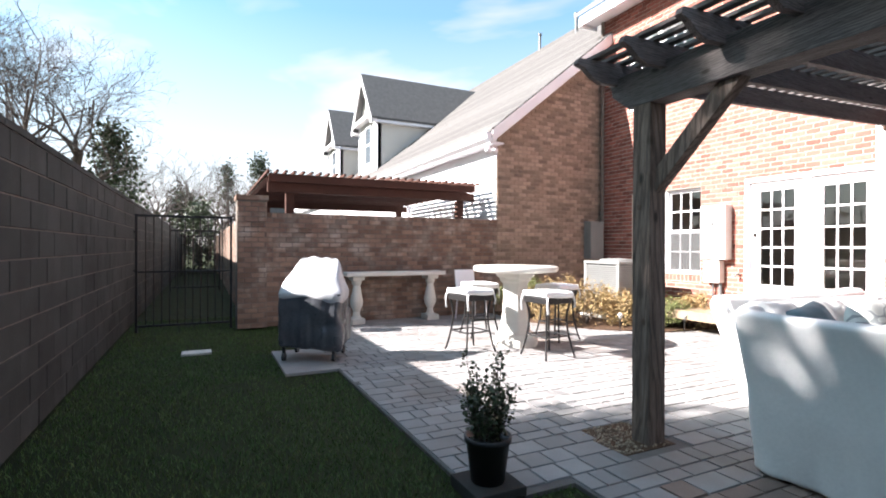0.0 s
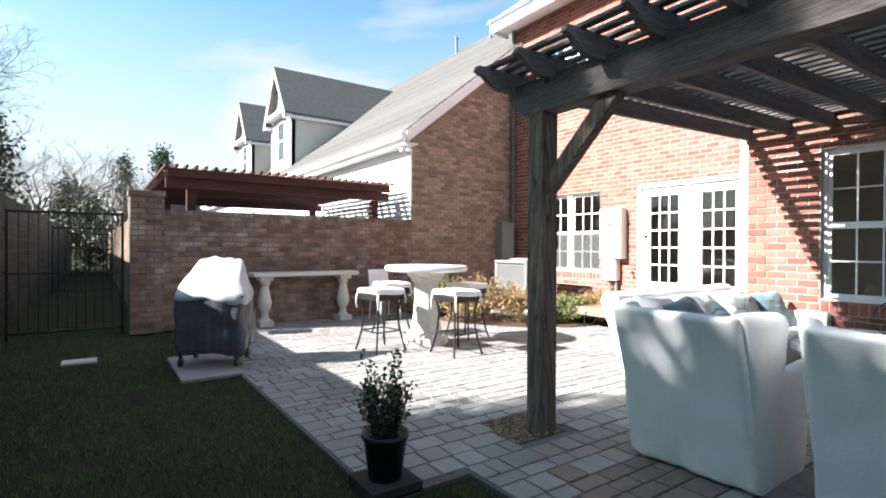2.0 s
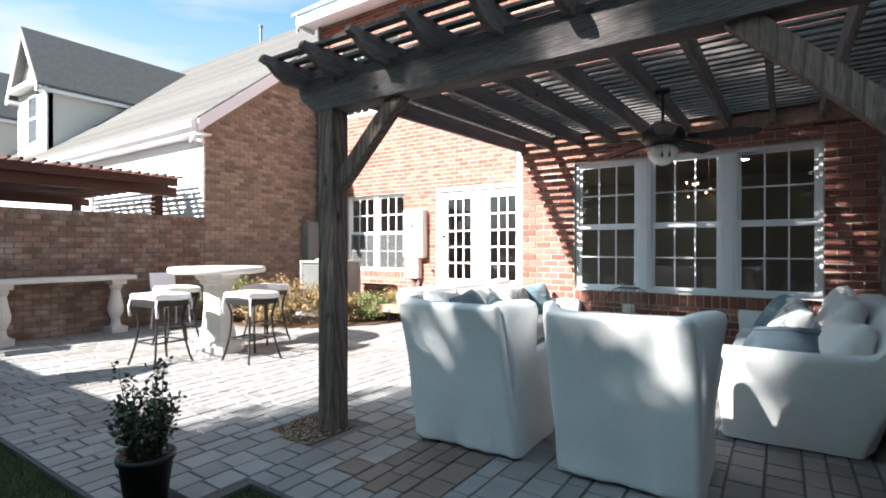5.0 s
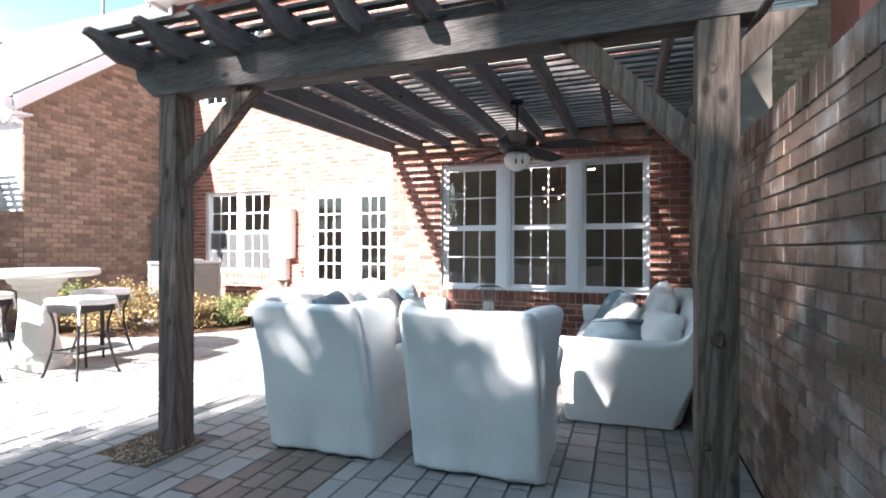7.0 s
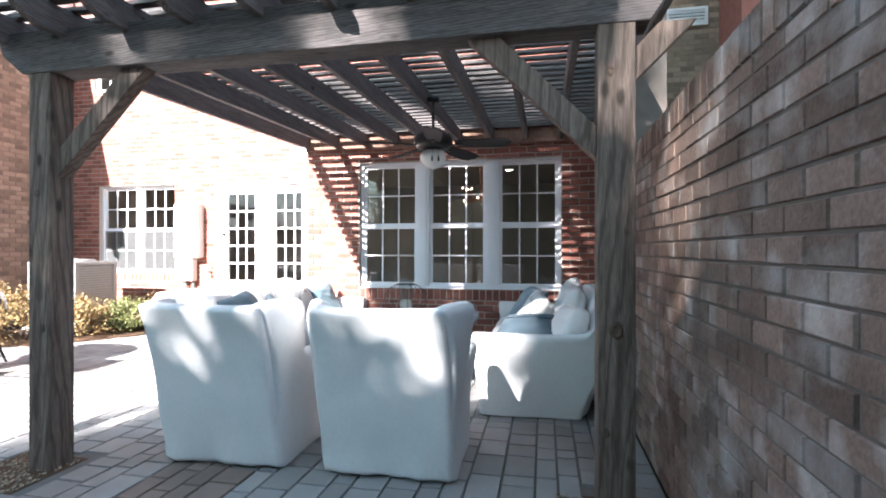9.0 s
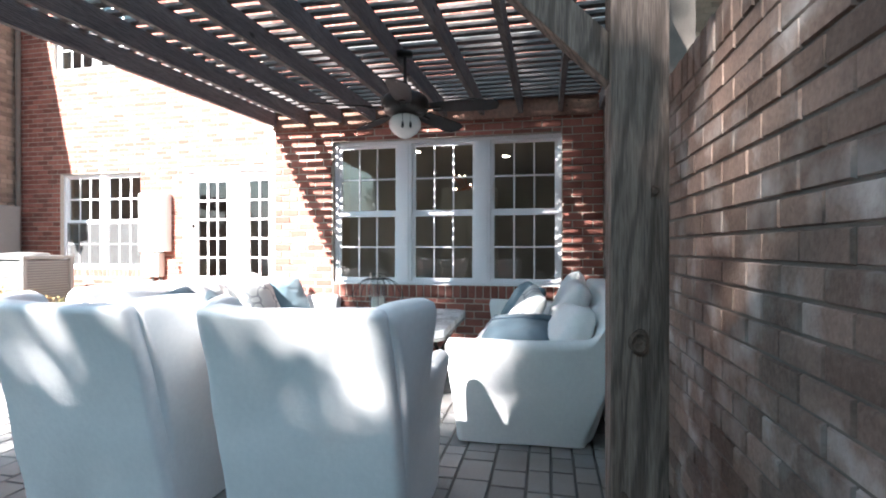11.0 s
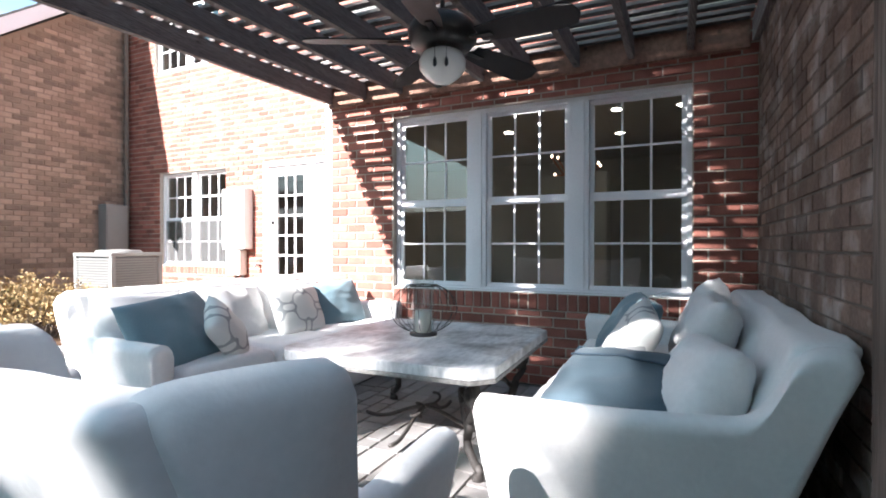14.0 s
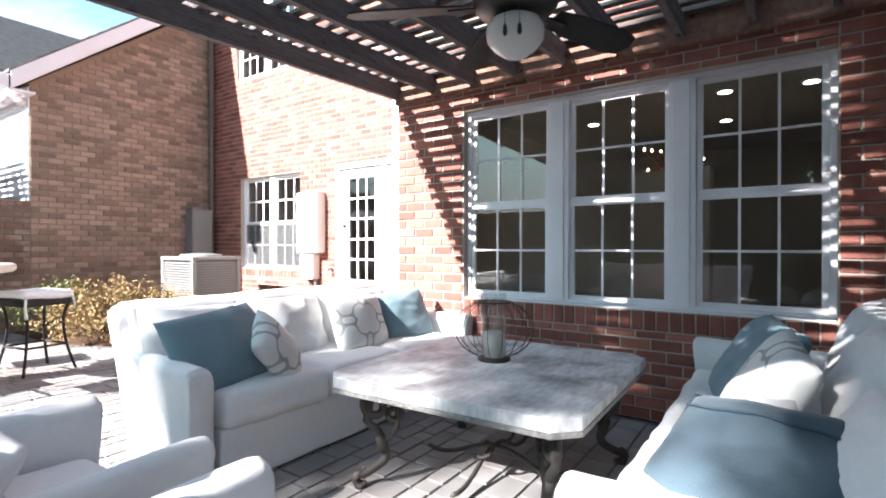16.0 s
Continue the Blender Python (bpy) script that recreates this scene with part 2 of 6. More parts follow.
class Geo:
    """Vertices and faces of one mesh in the making."""

    def __init__(self):
        self.v, self.f = [], []

    def add(self, verts, faces):
        k = len(self.v)
        self.v += [tuple(p) for p in verts]
        self.f += [tuple(i + k for i in q) for q in faces]
        return self

    def box(self, x0, x1, y0, y1, z0, z1):
        return self.add([(x0, y0, z0), (x1, y0, z0), (x1, y1, z0), (x0, y1, z0), (x0, y0, z1), (x1, y0, z1), (x1, y1, z1), (x0, y1, z1)],
                        [(0, 3, 2, 1), (4, 5, 6, 7), (0, 1, 5, 4), (1, 2, 6, 5), (2, 3, 7, 6), (3, 0, 4, 7)])

    def bar(self, p, q, w, h, up=(0, 0, 1)):
        """A square bar from p to q, w across and h high."""
        p, q = Vector(p), Vector(q)
        d = (q - p).normalized()
        s = d.cross(Vector(up)).normalized()
        u = s.cross(d)
        c = [s * (a * w / 2) + u * (b * h / 2) for a, b in ((-1, -1), (1, -1), (1, 1), (-1, 1))]
        return self.add([p + e for e in c] + [q + e for e in c], [(3, 2, 1, 0), (4, 5, 6, 7), (0, 1, 5, 4), (1, 2, 6, 5), (2, 3, 7, 6), (3, 0, 4, 7)])

    def prism(self, outline, along, at=(0, 0, 0)):
        """A flat outline of 3D points pushed along a vector."""
        n = len(outline)
        a, at = Vector(along), Vector(at)
        return self.add([Vector(p) + at for p in outline] + [Vector(p) + at + a for p in outline],
                        [tuple(range(n - 1, -1, -1)), tuple(range(n, 2 * n))] + [(i, (i + 1) % n, n + (i + 1) % n, n + i) for i in range(n)])

    def tube(self, points, radius, sides=8, closed=False):
        """A round rod along points; radius a number or one for each point."""
        pts = [Vector(p) for p in points]
        n = len(pts)
        rad = list(radius) if hasattr(radius, "__len__") else [radius] * n
        k = len(self.v)
        for i, p in enumerate(pts):
            d = (pts[(i + 1) % n] - pts[i - 1]) if closed else (pts[min(i + 1, n - 1)] - pts[max(i - 1, 0)])
            d = d.normalized() if d.length > 1e-9 else Vector((0, 0, 1))
            s = d.cross(Vector((0.13, 0.21, 0.97)))
            s = s.normalized() if s.length > 0.05 else d.cross(Vector((1, 0, 0))).normalized()
            u = s.cross(d)
            for j in range(sides):
                w = 2 * math.pi * j / sides
                self.v.append(tuple(p + (s * math.cos(w) + u * math.sin(w)) * rad[i]))
        for i in range(n if closed else n - 1):
            for j in range(sides):
                a, b = k + i * sides, k + ((i + 1) % n) * sides
                self.f.append((a + j, a + (j + 1) % sides, b + (j + 1) % sides, b + j))
        if not closed:
            self.f.append(tuple(k + j for j in range(sides - 1, -1, -1)))
            self.f.append(tuple(k + (n - 1) * sides + j for j in range(sides)))
        return self

    def lathe(self, profile, centre=(0, 0, 0), sides=24):
        """A turned shape from (radius, height) pairs, bottom first."""
        k, (cx, cy, cz) = len(self.v), centre
        for r, z in profile:
            for j in range(sides):
                w = 2 * math.pi * j / sides
                self.v.append((cx + r * math.cos(w), cy + r * math.sin(w), cz + z))
        for i in range(len(profile) - 1):
            for j in range(sides):
                a, b = k + i * sides, k + (i + 1) * sides
                self.f.append((a + j, a + (j + 1) % sides, b + (j + 1) % sides, b + j))
        self.f.append(tuple(k + j for j in range(sides - 1, -1, -1)))
        self.f.append(tuple(k + (len(profile) - 1) * sides + j for j in range(sides)))
        return self

    def soft(self, x0, x1, y0, y1, z0, z1, r=0.05, cells=8, warp=None, wobble=0.0, seed=0.0):
        """A rounded box, bent by warp and slightly uneven."""
        c = Vector(((x0 + x1) / 2, (y0 + y1) / 2, (z0 + z1) / 2))
        h = Vector(((x1 - x0) / 2, (y1 - y0) / 2, (z1 - z0) / 2))
        r = min(r, min(h) * 0.98)

        def steps(e):
            inner = e - r
            return [-e, -inner - r * 0.62, -inner - r * 0.25] + [-inner + 2 * inner * i / cells for i in range(cells + 1)] + [inner + r * 0.25, inner + r * 0.62, e]
        for ax in range(3):
            o1, o2 = (ax + 1) % 3, (ax + 2) % 3
            s1, s2 = steps(h[o1]), steps(h[o2])
            for side in (-1, 1):
                k = len(self.v)
                for a in s1:
                    for b in s2:
                        p = Vector((0, 0, 0))
                        p[ax], p[o1], p[o2] = side * h[ax], a, b
                        q = Vector([max(-h[i] + r, min(h[i] - r, p[i])) for i in range(3)])
                        d = p - q
                        p = q + d.normalized() * r if d.length > 1e-9 else p
                        p = p + c
                        if wobble:
                            p = p + noise.noise_vector(p * 5 + Vector((seed, seed, 0))) * wobble
                        if warp:
                            p = Vector(warp(p))
                        self.v.append(tuple(p))
                m = len(s2)
                for i in range(len(s1) - 1):
                    for j in range(m - 1):
                        q = (k + i * m + j, k + (i + 1) * m + j, k + (i + 1) * m + j + 1, k + i * m + j + 1)
                        self.f.append(q if side > 0 else q[::-1])
        return self


def mesh_of(name, geo, mat, bevel=0.0, smooth=False, weld=False):
    me = bpy.data.meshes.new(name)
    me.from_pydata(geo.v, [], geo.f)
    if bevel or weld:
        bm = bmesh.new()
        bm.from_mesh(me)
        if weld:
            bmesh.ops.remove_doubles(bm, verts=bm.verts, dist=1e-5)
        if bevel:
            bmesh.ops.bevel(bm, geom=[e for e in bm.edges if len(e.link_faces) == 2 and e.calc_face_angle(0) > 0.5], offset=bevel, segments=2, affect="EDGES", profile=0.6, clamp_overlap=True)
        bm.to_mesh(me)
        bm.free()
    me.materials.append(mat)
    if smooth:
        me.shade_smooth()
    me.update()
    return me


def part(name, geo, mat, parent, label="", bevel=0.0, smooth=False, weld=False):
    ob = new(name, mesh_of(name, geo, mat, bevel, smooth, weld))
    ob.parent = parent
    return tagged(ob, label)


def thing(name, label, category, group="", at=(0, 0, 0), turn=0.0):
    ob = new(name)
    ob.matrix_world = pose(*at, 0, 0, turn)
    ob.empty_display_size = 0.1
    return tagged(ob, label, category, group)


def solid(name, geo, mat, label, category, group="", kind="", bevel=0.0, smooth=False, weld=False):
    return tagged(new(name, mesh_of(name, geo, mat, bevel, smooth, weld)), label, category, group, kind)


def holes_cut(u0, u1, v0, v1, holes):
    """The rectangle less its holes, as rectangles."""
    out = [(u0, u1, v0, v1)]
    for a0, a1, b0, b1 in holes:
        nxt = []
        for r0, r1, s0, s1 in out:
            if a1 <= r0 or a0 >= r1 or b1 <= s0 or b0 >= s1:
                nxt.append((r0, r1, s0, s1))
                continue
            if a0 > r0:
                nxt.append((r0, a0, s0, s1))
            if a1 < r1:
                nxt.append((a1, r1, s0, s1))
            m0, m1 = max(a0, r0), min(a1, r1)
            if b0 > s0:
                nxt.append((m0, m1, s0, b0))
            if b1 < s1:
                nxt.append((m0, m1, b1, s1))
        out = nxt
    return out


LATER = []


def masonry(name, m, length, height, thick, mat, joint, holes=(), bl=0.203, bh=0.08, gap=0.011, proud=0.007, near=None, label="", top=None, both=False, piece="brick", soldier=()):
    """A wall in its own frame: u along it, w out of its face, z up. Slab with openings, then bricks on the face.
    near: (u0, u1, z0, z1), whose bricks are objects. top: highest z at u, for a gable."""
    g = Geo()
    cols = [(0, length)] if top is None else [(length * i / 24, length * (i + 1) / 24) for i in range(24)]
    for c0, c1 in cols:
        if top is None:
            for a0, a1, b0, b1 in holes_cut(c0, c1, 0, height, holes):
                g.box(a0, a1, -thick, 0, b0, b1)
        else:
            z0, z1 = top(c0), top(c1)
            g.prism([(c0, -thick, 0), (c1, -thick, 0), (c1, -thick, z1), (c0, -thick, z0)], (0, thick, 0))
    wall = solid(name, g, joint, label, "wall", kind="structure")
    wall.matrix_world = m
    LATER.append((wall, m, length, height, thick, mat, holes, bl, bh, gap, proud, near, top, both, piece, soldier))
    return wall


def lay_bricks(wall, m, length, height, thick, mat, holes, bl, bh, gap, proud, near, top, both, piece, soldier):
    rest, made, shared = Geo(), 0, {}
    rng = random.Random(len(wall.name) * 7 + int(length * 100))
    rects = []
    for u0, u1, z0, z1 in soldier:
        n = max(1, round((u1 - u0) / 0.082))
        w = (u1 - u0) / n
        rects += [(u0 + i * w, u0 + (i + 1) * w, z0, z1) for i in range(n)]
    shut = list(holes) + list(soldier)
    for row in range(int(height / bh + 0.5)):
        z0, z1 = row * bh, min((row + 1) * bh, height)
        u = -bl * (0.5 if row % 2 else 0.0)
        while u < length:
            a0, a1 = max(u, 0), min(u + bl, length)
            u += bl
            if a1 - a0 < 0.03 or (top and z1 > min(top(a0), top(a1))):
                continue
            rects += [r for r in holes_cut(a0, a1, z0, z1, shut) if r[1] - r[0] > 0.02 and r[3] - r[2] > 0.02]
    for a0, a1, z0, z1 in rects:
        w, h = a1 - a0 - gap, z1 - z0 - gap
        p = proud + rng.uniform(-0.0025, 0.0025)
        for face in ((0, 1) if both else (0,)):
            if face == 0 and near and made < 300 and near[0] <= (a0 + a1) / 2 <= near[1] and near[2] <= (z0 + z1) / 2 <= near[3]:
                key = (round(w, 2), round(h, 2))
                if key not in shared:
                    b = Geo()
                    c = 0.004
                    b.add([(-w / 2, 0, -h / 2), (w / 2, 0, -h / 2), (w / 2, 0, h / 2), (-w / 2, 0, h / 2), (-w / 2 + c, 0.009, -h / 2 + c), (w / 2 - c, 0.009, -h / 2 + c), (w / 2 - c, 0.009, h / 2 - c), (-w / 2 + c, 0.009, h / 2 - c)],
                          [(7, 6, 5, 4), (0, 4, 5, 1), (1, 5, 6, 2), (2, 6, 7, 3), (3, 7, 4, 0)])
                    shared[key] = mesh_of(piece, b, mat)
                ob = new(piece, shared[key])
                ob.parent = wall
                ob.matrix_local = pose((a0 + a1) / 2, p - 0.009 + 0.003, (z0 + z1) / 2, rng.uniform(-0.3, 0.3), rng.uniform(-0.25, 0.25), rng.uniform(-0.15, 0.15))
                made += 1
            else:
                y0, y1 = (0, p) if face == 0 else (-thick, -thick - p)
                c = 0.003
                q = [(a0 + gap / 2, y0, z0 + gap / 2), (a1 - gap / 2, y0, z0 + gap / 2), (a1 - gap / 2, y0, z1 - gap / 2), (a0 + gap / 2, y0, z1 - gap / 2),
                     (a0 + gap / 2 + c, y1, z0 + gap / 2 + c), (a1 - gap / 2 - c, y1, z0 + gap / 2 + c), (a1 - gap / 2 - c, y1, z1 - gap / 2 - c), (a0 + gap / 2 + c, y1, z1 - gap / 2 - c)]
                fs = [(7, 6, 5, 4), (0, 4, 5, 1), (1, 5, 6, 2), (2, 6, 7, 3), (3, 7, 4, 0)]
                rest.add(q, fs if face == 0 else [f[::-1] for f in fs])
    if rest.f:
        ob = part(piece + "work", rest, mat, wall)
        tagged(ob, kind="stuff")


# Frames of the walls: u along the wall, w out of its face.
def facing_minus_x(x, y):
    return Matrix.Translation((x, y, 0)) @ Matrix(((0, -1, 0, 0), (-1, 0, 0, 0), (0, 0, 1, 0), (0, 0, 0, 1)))


def facing_minus_y(x, y):
    return Matrix.Translation((x, y, 0)) @ Matrix(((1, 0, 0, 0), (0, -1, 0, 0), (0, 0, 1, 0), (0, 0, 0, 1)))


def facing_plus_y(x, y):
    return Matrix.Translation((x, y, 0))


def facing_plus_x(x, y):
    return Matrix.Translation((x, y, 0)) @ Matrix(((0, 1, 0, 0), (-1, 0, 0, 0), (0, 0, 1, 0), (0, 0, 0, 1)))


# ---- the large structure ----
HX, BX, GY, RY = 7.87, 6.24, 8.4, -1.06      # house wall, bay wall, gable and divider, side wall
BAY_Y = 2.6

# Window 1 and 3, door, in the house wall; window 2 in the bay. (y0, y1, z0, z1)
WIN1, WIN3, DOOR, WIN2 = (5.95, 7.53, 0.82, 2.39), (6.1, 7.66, 4.12, 5.6), (3.28, 5.15, 0.34, 2.42), (-0.645, 1.88, 0.755, 2.35)


def in_wall(rect, y_top):
    return (y_top - rect[1], y_top - rect[0], rect[2], rect[3])


masonry("wall_house", facing_minus_x(HX, GY), GY - BAY_Y, 6.3, 0.25, RED_BRICK, MORTAR, [in_wall(r, GY) for r in (WIN1, WIN3, DOOR)],
        near=(0.2, 4.6, 0.9, 2.5), label="red brick house wall in low sunlight",
        soldier=[(GY - WIN1[1], GY - WIN1[0], 0.68, 0.82)])
masonry("wall_bay", facing_minus_x(BX, BAY_Y), BAY_Y - RY, 3.3, 0.25, RED_BRICK, MORTAR, [in_wall(WIN2, BAY_Y)],
        near=(0, 4, 0.0, 2.6), label="red brick wall round the triple window",
        soldier=[(BAY_Y - WIN2[1], BAY_Y - WIN2[0], 0.615, 0.755)])
masonry("wall_bay_side", facing_plus_y(BX, BAY_Y), HX - BX, 3.3, 0.25, RED_BRICK, MORTAR, label="red brick side of the bay")
masonry("wall_gable", facing_minus_y(5.13, GY), HX - 5.13, 7.0, 0.25, TAN_BRICK, TAN_MORTAR, top=lambda u: 3.51 + 0.785 * u, near=(0, 3.2, 0.9, 2.5), label="tan brick gable wall in shade")
masonry("wall_divider", facing_minus_y(0.78, GY), 4.35, 1.84, 0.22, BROWN_BRICK, DARK_MORTAR, near=(0.3, 4.35, 0.5, 1.65), label="weathered brown brick garden wall",
        soldier=[(0, 4.35, 1.76, 1.84)])
masonry("wall_side", facing_plus_y(0.2, RY), 3.68, 1.96, 0.22, GREY_BRICK, DARK_MORTAR, near=(1.1, 3.68, 0.0, 1.96), gap=0.0075, proud=0.005, label="weathered brown brick garden wall beside the pergola", soldier=[(0, 3.68, 1.82, 1.96)])
masonry("wall_wing", facing_plus_y(3.88, RY), BX - 3.88, 3.3, 0.22, GREY_BRICK, DARK_MORTAR, gap=0.0075, proud=0.005, near=(0, 2.4, 0.9, 2.6), label="tall brown brick wing wall beside the bay")
masonry("wall_neighbour", facing_minus_x(8.5, -1.3), 7.0, 7.0, 0.25, TAN_BRICK, TAN_MORTAR, label="brown brick wall of the next house")
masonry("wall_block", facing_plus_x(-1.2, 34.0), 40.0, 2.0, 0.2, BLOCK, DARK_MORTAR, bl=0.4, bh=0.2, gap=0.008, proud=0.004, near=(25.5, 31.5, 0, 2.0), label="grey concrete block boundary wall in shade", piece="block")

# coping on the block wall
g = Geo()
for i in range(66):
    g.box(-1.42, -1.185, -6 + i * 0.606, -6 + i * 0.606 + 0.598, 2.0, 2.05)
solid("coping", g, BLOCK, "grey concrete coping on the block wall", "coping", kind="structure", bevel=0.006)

# ground, lawn and patio bed
g = Geo()
g.box(-900, 900, -900, 900, -0.5, -0.035)
solid("ground", g, SOIL, "mown lawn and earth in winter", "ground", kind="structure")
g = Geo()
g.box(1.15, 8.0, 2.09, GY, -0.3, -0.012).box(1.72, 6.3, -1.05, 2.09, -0.3, -0.012)
floor_patio = solid("pavement", g, SAND, "patio of grey concrete pavers", "patio", kind="structure")

# ---- more materials ----
LINEN = material("white_slipcover_linen", (0.78, 0.775, 0.765), (0.70, 0.697, 0.69), 0.9, scale=5, fine=45, bump=0.3, amount=0.7, sheen=0.15)
BLUE = material("blue_grey_cushion_cloth", (0.175, 0.26, 0.30), (0.13, 0.2, 0.235), 0.9, scale=4, fine=180, bump=0.2, sheen=0.2)
PIPING = material("dark_blue_piping", (0.06, 0.09, 0.12), None, 0.8, scale=8, fine=90)
STONE = material("cast_stone", (0.62, 0.6, 0.55), (0.5, 0.47, 0.43), 0.85, scale=5, fine=80, bump=0.25)
MARBLE = material("distressed_white_tabletop", (0.78, 0.79, 0.79), (0.33, 0.345, 0.355), 0.5, scale=4.5, fine=22, bump=0.35, amount=0.8, squash=(0.7, 2.2, 1), dirt=(0.1, 0.098, 0.096), dirt_scale=4.2)
WORN_EDGE = material("worn_table_edge", (0.34, 0.33, 0.31), (0.12, 0.115, 0.11), 0.6, scale=9, fine=40, bump=0.4, amount=0.95)
# darker copy of BLUE: the front pillow's shade is put into its colour
SHADED_BLUE = material("slate_blue_cushion_cloth", (0.072, 0.106, 0.13), (0.05, 0.076, 0.095), 0.9, scale=4, fine=180, bump=0.2, sheen=0.2)
RUST = material("scrolled_wrought_iron", (0.07, 0.062, 0.057), (0.03, 0.027, 0.025), 0.65, metal=0.3, scale=14, fine=90, bump=0.3)
# one grill cover in two tones: sunlight on top, shade below, put into colour
COVER_SUNLIT = material("pale_vinyl_cover", (0.5, 0.5, 0.51), (0.36, 0.365, 0.375), 0.45, scale=4, fine=40, bump=0.25)
COVER_SHADED = material("grey_vinyl_cover", (0.09, 0.094, 0.105), (0.035, 0.037, 0.043), 0.3, scale=4, fine=40, bump=0.3)
BLACK = material("black_plastic", (0.018, 0.018, 0.019), (0.03, 0.03, 0.03), 0.5, scale=10, fine=90, bump=0.1)
METER = material("beige_painted_steel", (0.56, 0.545, 0.51), (0.5, 0.485, 0.45), 0.5, scale=3, fine=60, bump=0.05)
AC_GREY = material("pale_grey_painted_steel", (0.22, 0.22, 0.21), (0.17, 0.17, 0.165), 0.5, scale=3, fine=60, bump=0.05)
UTILITY = material("grey_painted_steel", (0.14, 0.145, 0.145), (0.1, 0.105, 0.105), 0.5, scale=3, fine=60, bump=0.05)
MULCH = material("bark_mulch", (0.11, 0.065, 0.04), (0.05, 0.03, 0.02), 0.95, scale=14, fine=90, bump=0.8)
PEBBLE = material("tan_pebbles", (0.36, 0.29, 0.21), (0.2, 0.16, 0.12), 0.85, scale=30, fine=90, vary=0.45)
LEAF = material("dark_green_leaf", (0.035, 0.055, 0.022), (0.055, 0.06, 0.03), 0.5, scale=8, fine=60, bump=0, vary=0.4)
TAN_LEAF = material("winter_shrub_leaf", (0.30, 0.22, 0.09), (0.23, 0.12, 0.06), 0.7, scale=5, fine=40, bump=0, vary=0.4)
GREEN_LEAF = material("yellow_green_shrub_leaf", (0.16, 0.17, 0.055), (0.09, 0.11, 0.04), 0.7, scale=5, fine=40, bump=0, vary=0.4)
PINE = material("evergreen_needles", (0.03, 0.045, 0.022), (0.05, 0.06, 0.03), 0.8, scale=2, fine=30, bump=0, vary=0.5)
BARK = material("grey_bark", (0.11, 0.09, 0.078), (0.06, 0.05, 0.044), 0.95, scale=6, fine=50, bump=0.6)
FAN_METAL = material("pewter_fan_metal", (0.05, 0.046, 0.043), (0.025, 0.023, 0.022), 0.4, metal=0.7, scale=8, fine=80)
BLADE = material("dark_fan_blade", (0.012, 0.01, 0.011), (0.02, 0.016, 0.015), 0.65, scale=6, fine=60, squash=(1, 5, 1))
OPAL = material("opal_glass_shade", (0.8, 0.79, 0.75), (0.74, 0.73, 0.7), 0.25, scale=3, fine=30, bump=0)
WAX = material("ivory_candle_wax", (0.75, 0.72, 0.64), (0.7, 0.66, 0.58), 0.5, scale=6, fine=50)
COPPER = material("copper_chandelier", (0.5, 0.2, 0.12), (0.4, 0.15, 0.1), 0.35, metal=0.9, scale=8, fine=60)
DOWNLIGHT = lit("ceiling_downlight_glow", (1.0, 0.9, 0.74), 8.0)
BULB = lit("chandelier_bulb_glow", (1.0, 0.72, 0.5), 2.0)
CLEAR = glass_pane("clear_glass", 2.5)


def trellis_cloth():
    m = material("white_cloth_with_grey_trellis", (0.72, 0.72, 0.69), (0.66, 0.66, 0.63), 0.9, scale=4, fine=180, bump=0.12)
    n, l = m.node_tree.nodes, m.node_tree.links
    tc, sp = n.new("ShaderNodeTexCoord"), n.new("ShaderNodeSeparateXYZ")
    l.new(tc.outputs["Object"], sp.inputs[0])

    def op(kind, a, b=None):
        q = n.new("ShaderNodeMath")
        q.operation = kind
        for i, v in enumerate((a, b)):
            if v is None:
                continue
            if isinstance(v, (int, float)):
                q.inputs[i].default_value = v
            else:
                l.new(v, q.inputs[i])
        return q.outputs[0]
    u, v = op("MULTIPLY", sp.outputs["X"], 19.0), op("MULTIPLY", sp.outputs["Z"], 19.0)
    s = op("ADD", op("COSINE", u), op("COSINE", v))
    t = op("MULTIPLY", op("COSINE", op("MULTIPLY", u, 2.0)), op("COSINE", op("MULTIPLY", v, 2.0)))
    f = op("ABSOLUTE", op("ADD", s, op("MULTIPLY", t, 0.62)))
    line = op("LESS_THAN", f, 0.24)
    p = n["Principled BSDF"]
    mx = n.new("ShaderNodeMix")
    mx.data_type = "RGBA"
    l.new(line, mx.inputs["Factor"])
    l.new(p.inputs["Base Color"].links[0].from_socket, mx.inputs["A"])
    mx.inputs["B"].default_value = (0.36, 0.37, 0.37, 1)
    l.new(mx.outputs["Result"], p.inputs["Base Color"])
    return m


TRELLIS = trellis_cloth()

# ---- house: rooms, windows, door, eaves ----
g = Geo()
g.box(6.5, 11.8, -1.0, 8.1, 0.2, 0.33)
solid("floor", g, ROOM_FLOOR, "dark wooden floor inside the house", "floor", kind="structure")
g = Geo()
g.box(11.8, 12.0, -1.2, 8.3, 0.2, 6.3).box(6.5, 11.8, -1.2, -1.0, 0.2, 6.3).box(8.13, 11.8, 8.1, 8.3, 0.2, 6.3)
solid("wall_inner", g, ROOM, "dim plastered walls inside the house", "wall", kind="structure")
g = Geo()
g.box(6.5, 11.8, -1.0, 2.34, 2.75, 2.95).box(8.13, 11.8, 2.34, 8.1, 2.75, 2.95).box(8.13, 11.8, -1.0, 8.1, 6.0, 6.2)
solid("ceiling", g, ROOM, "plain ceiling inside the house", "ceiling", kind="structure")
g = Geo()
g.box(6.1, 8.2, -1.2, BAY_Y + 0.1, 3.3, 3.42)
solid("roof", g, DARK_SHINGLE, "flat dark roof over the bay", "roof", kind="structure")
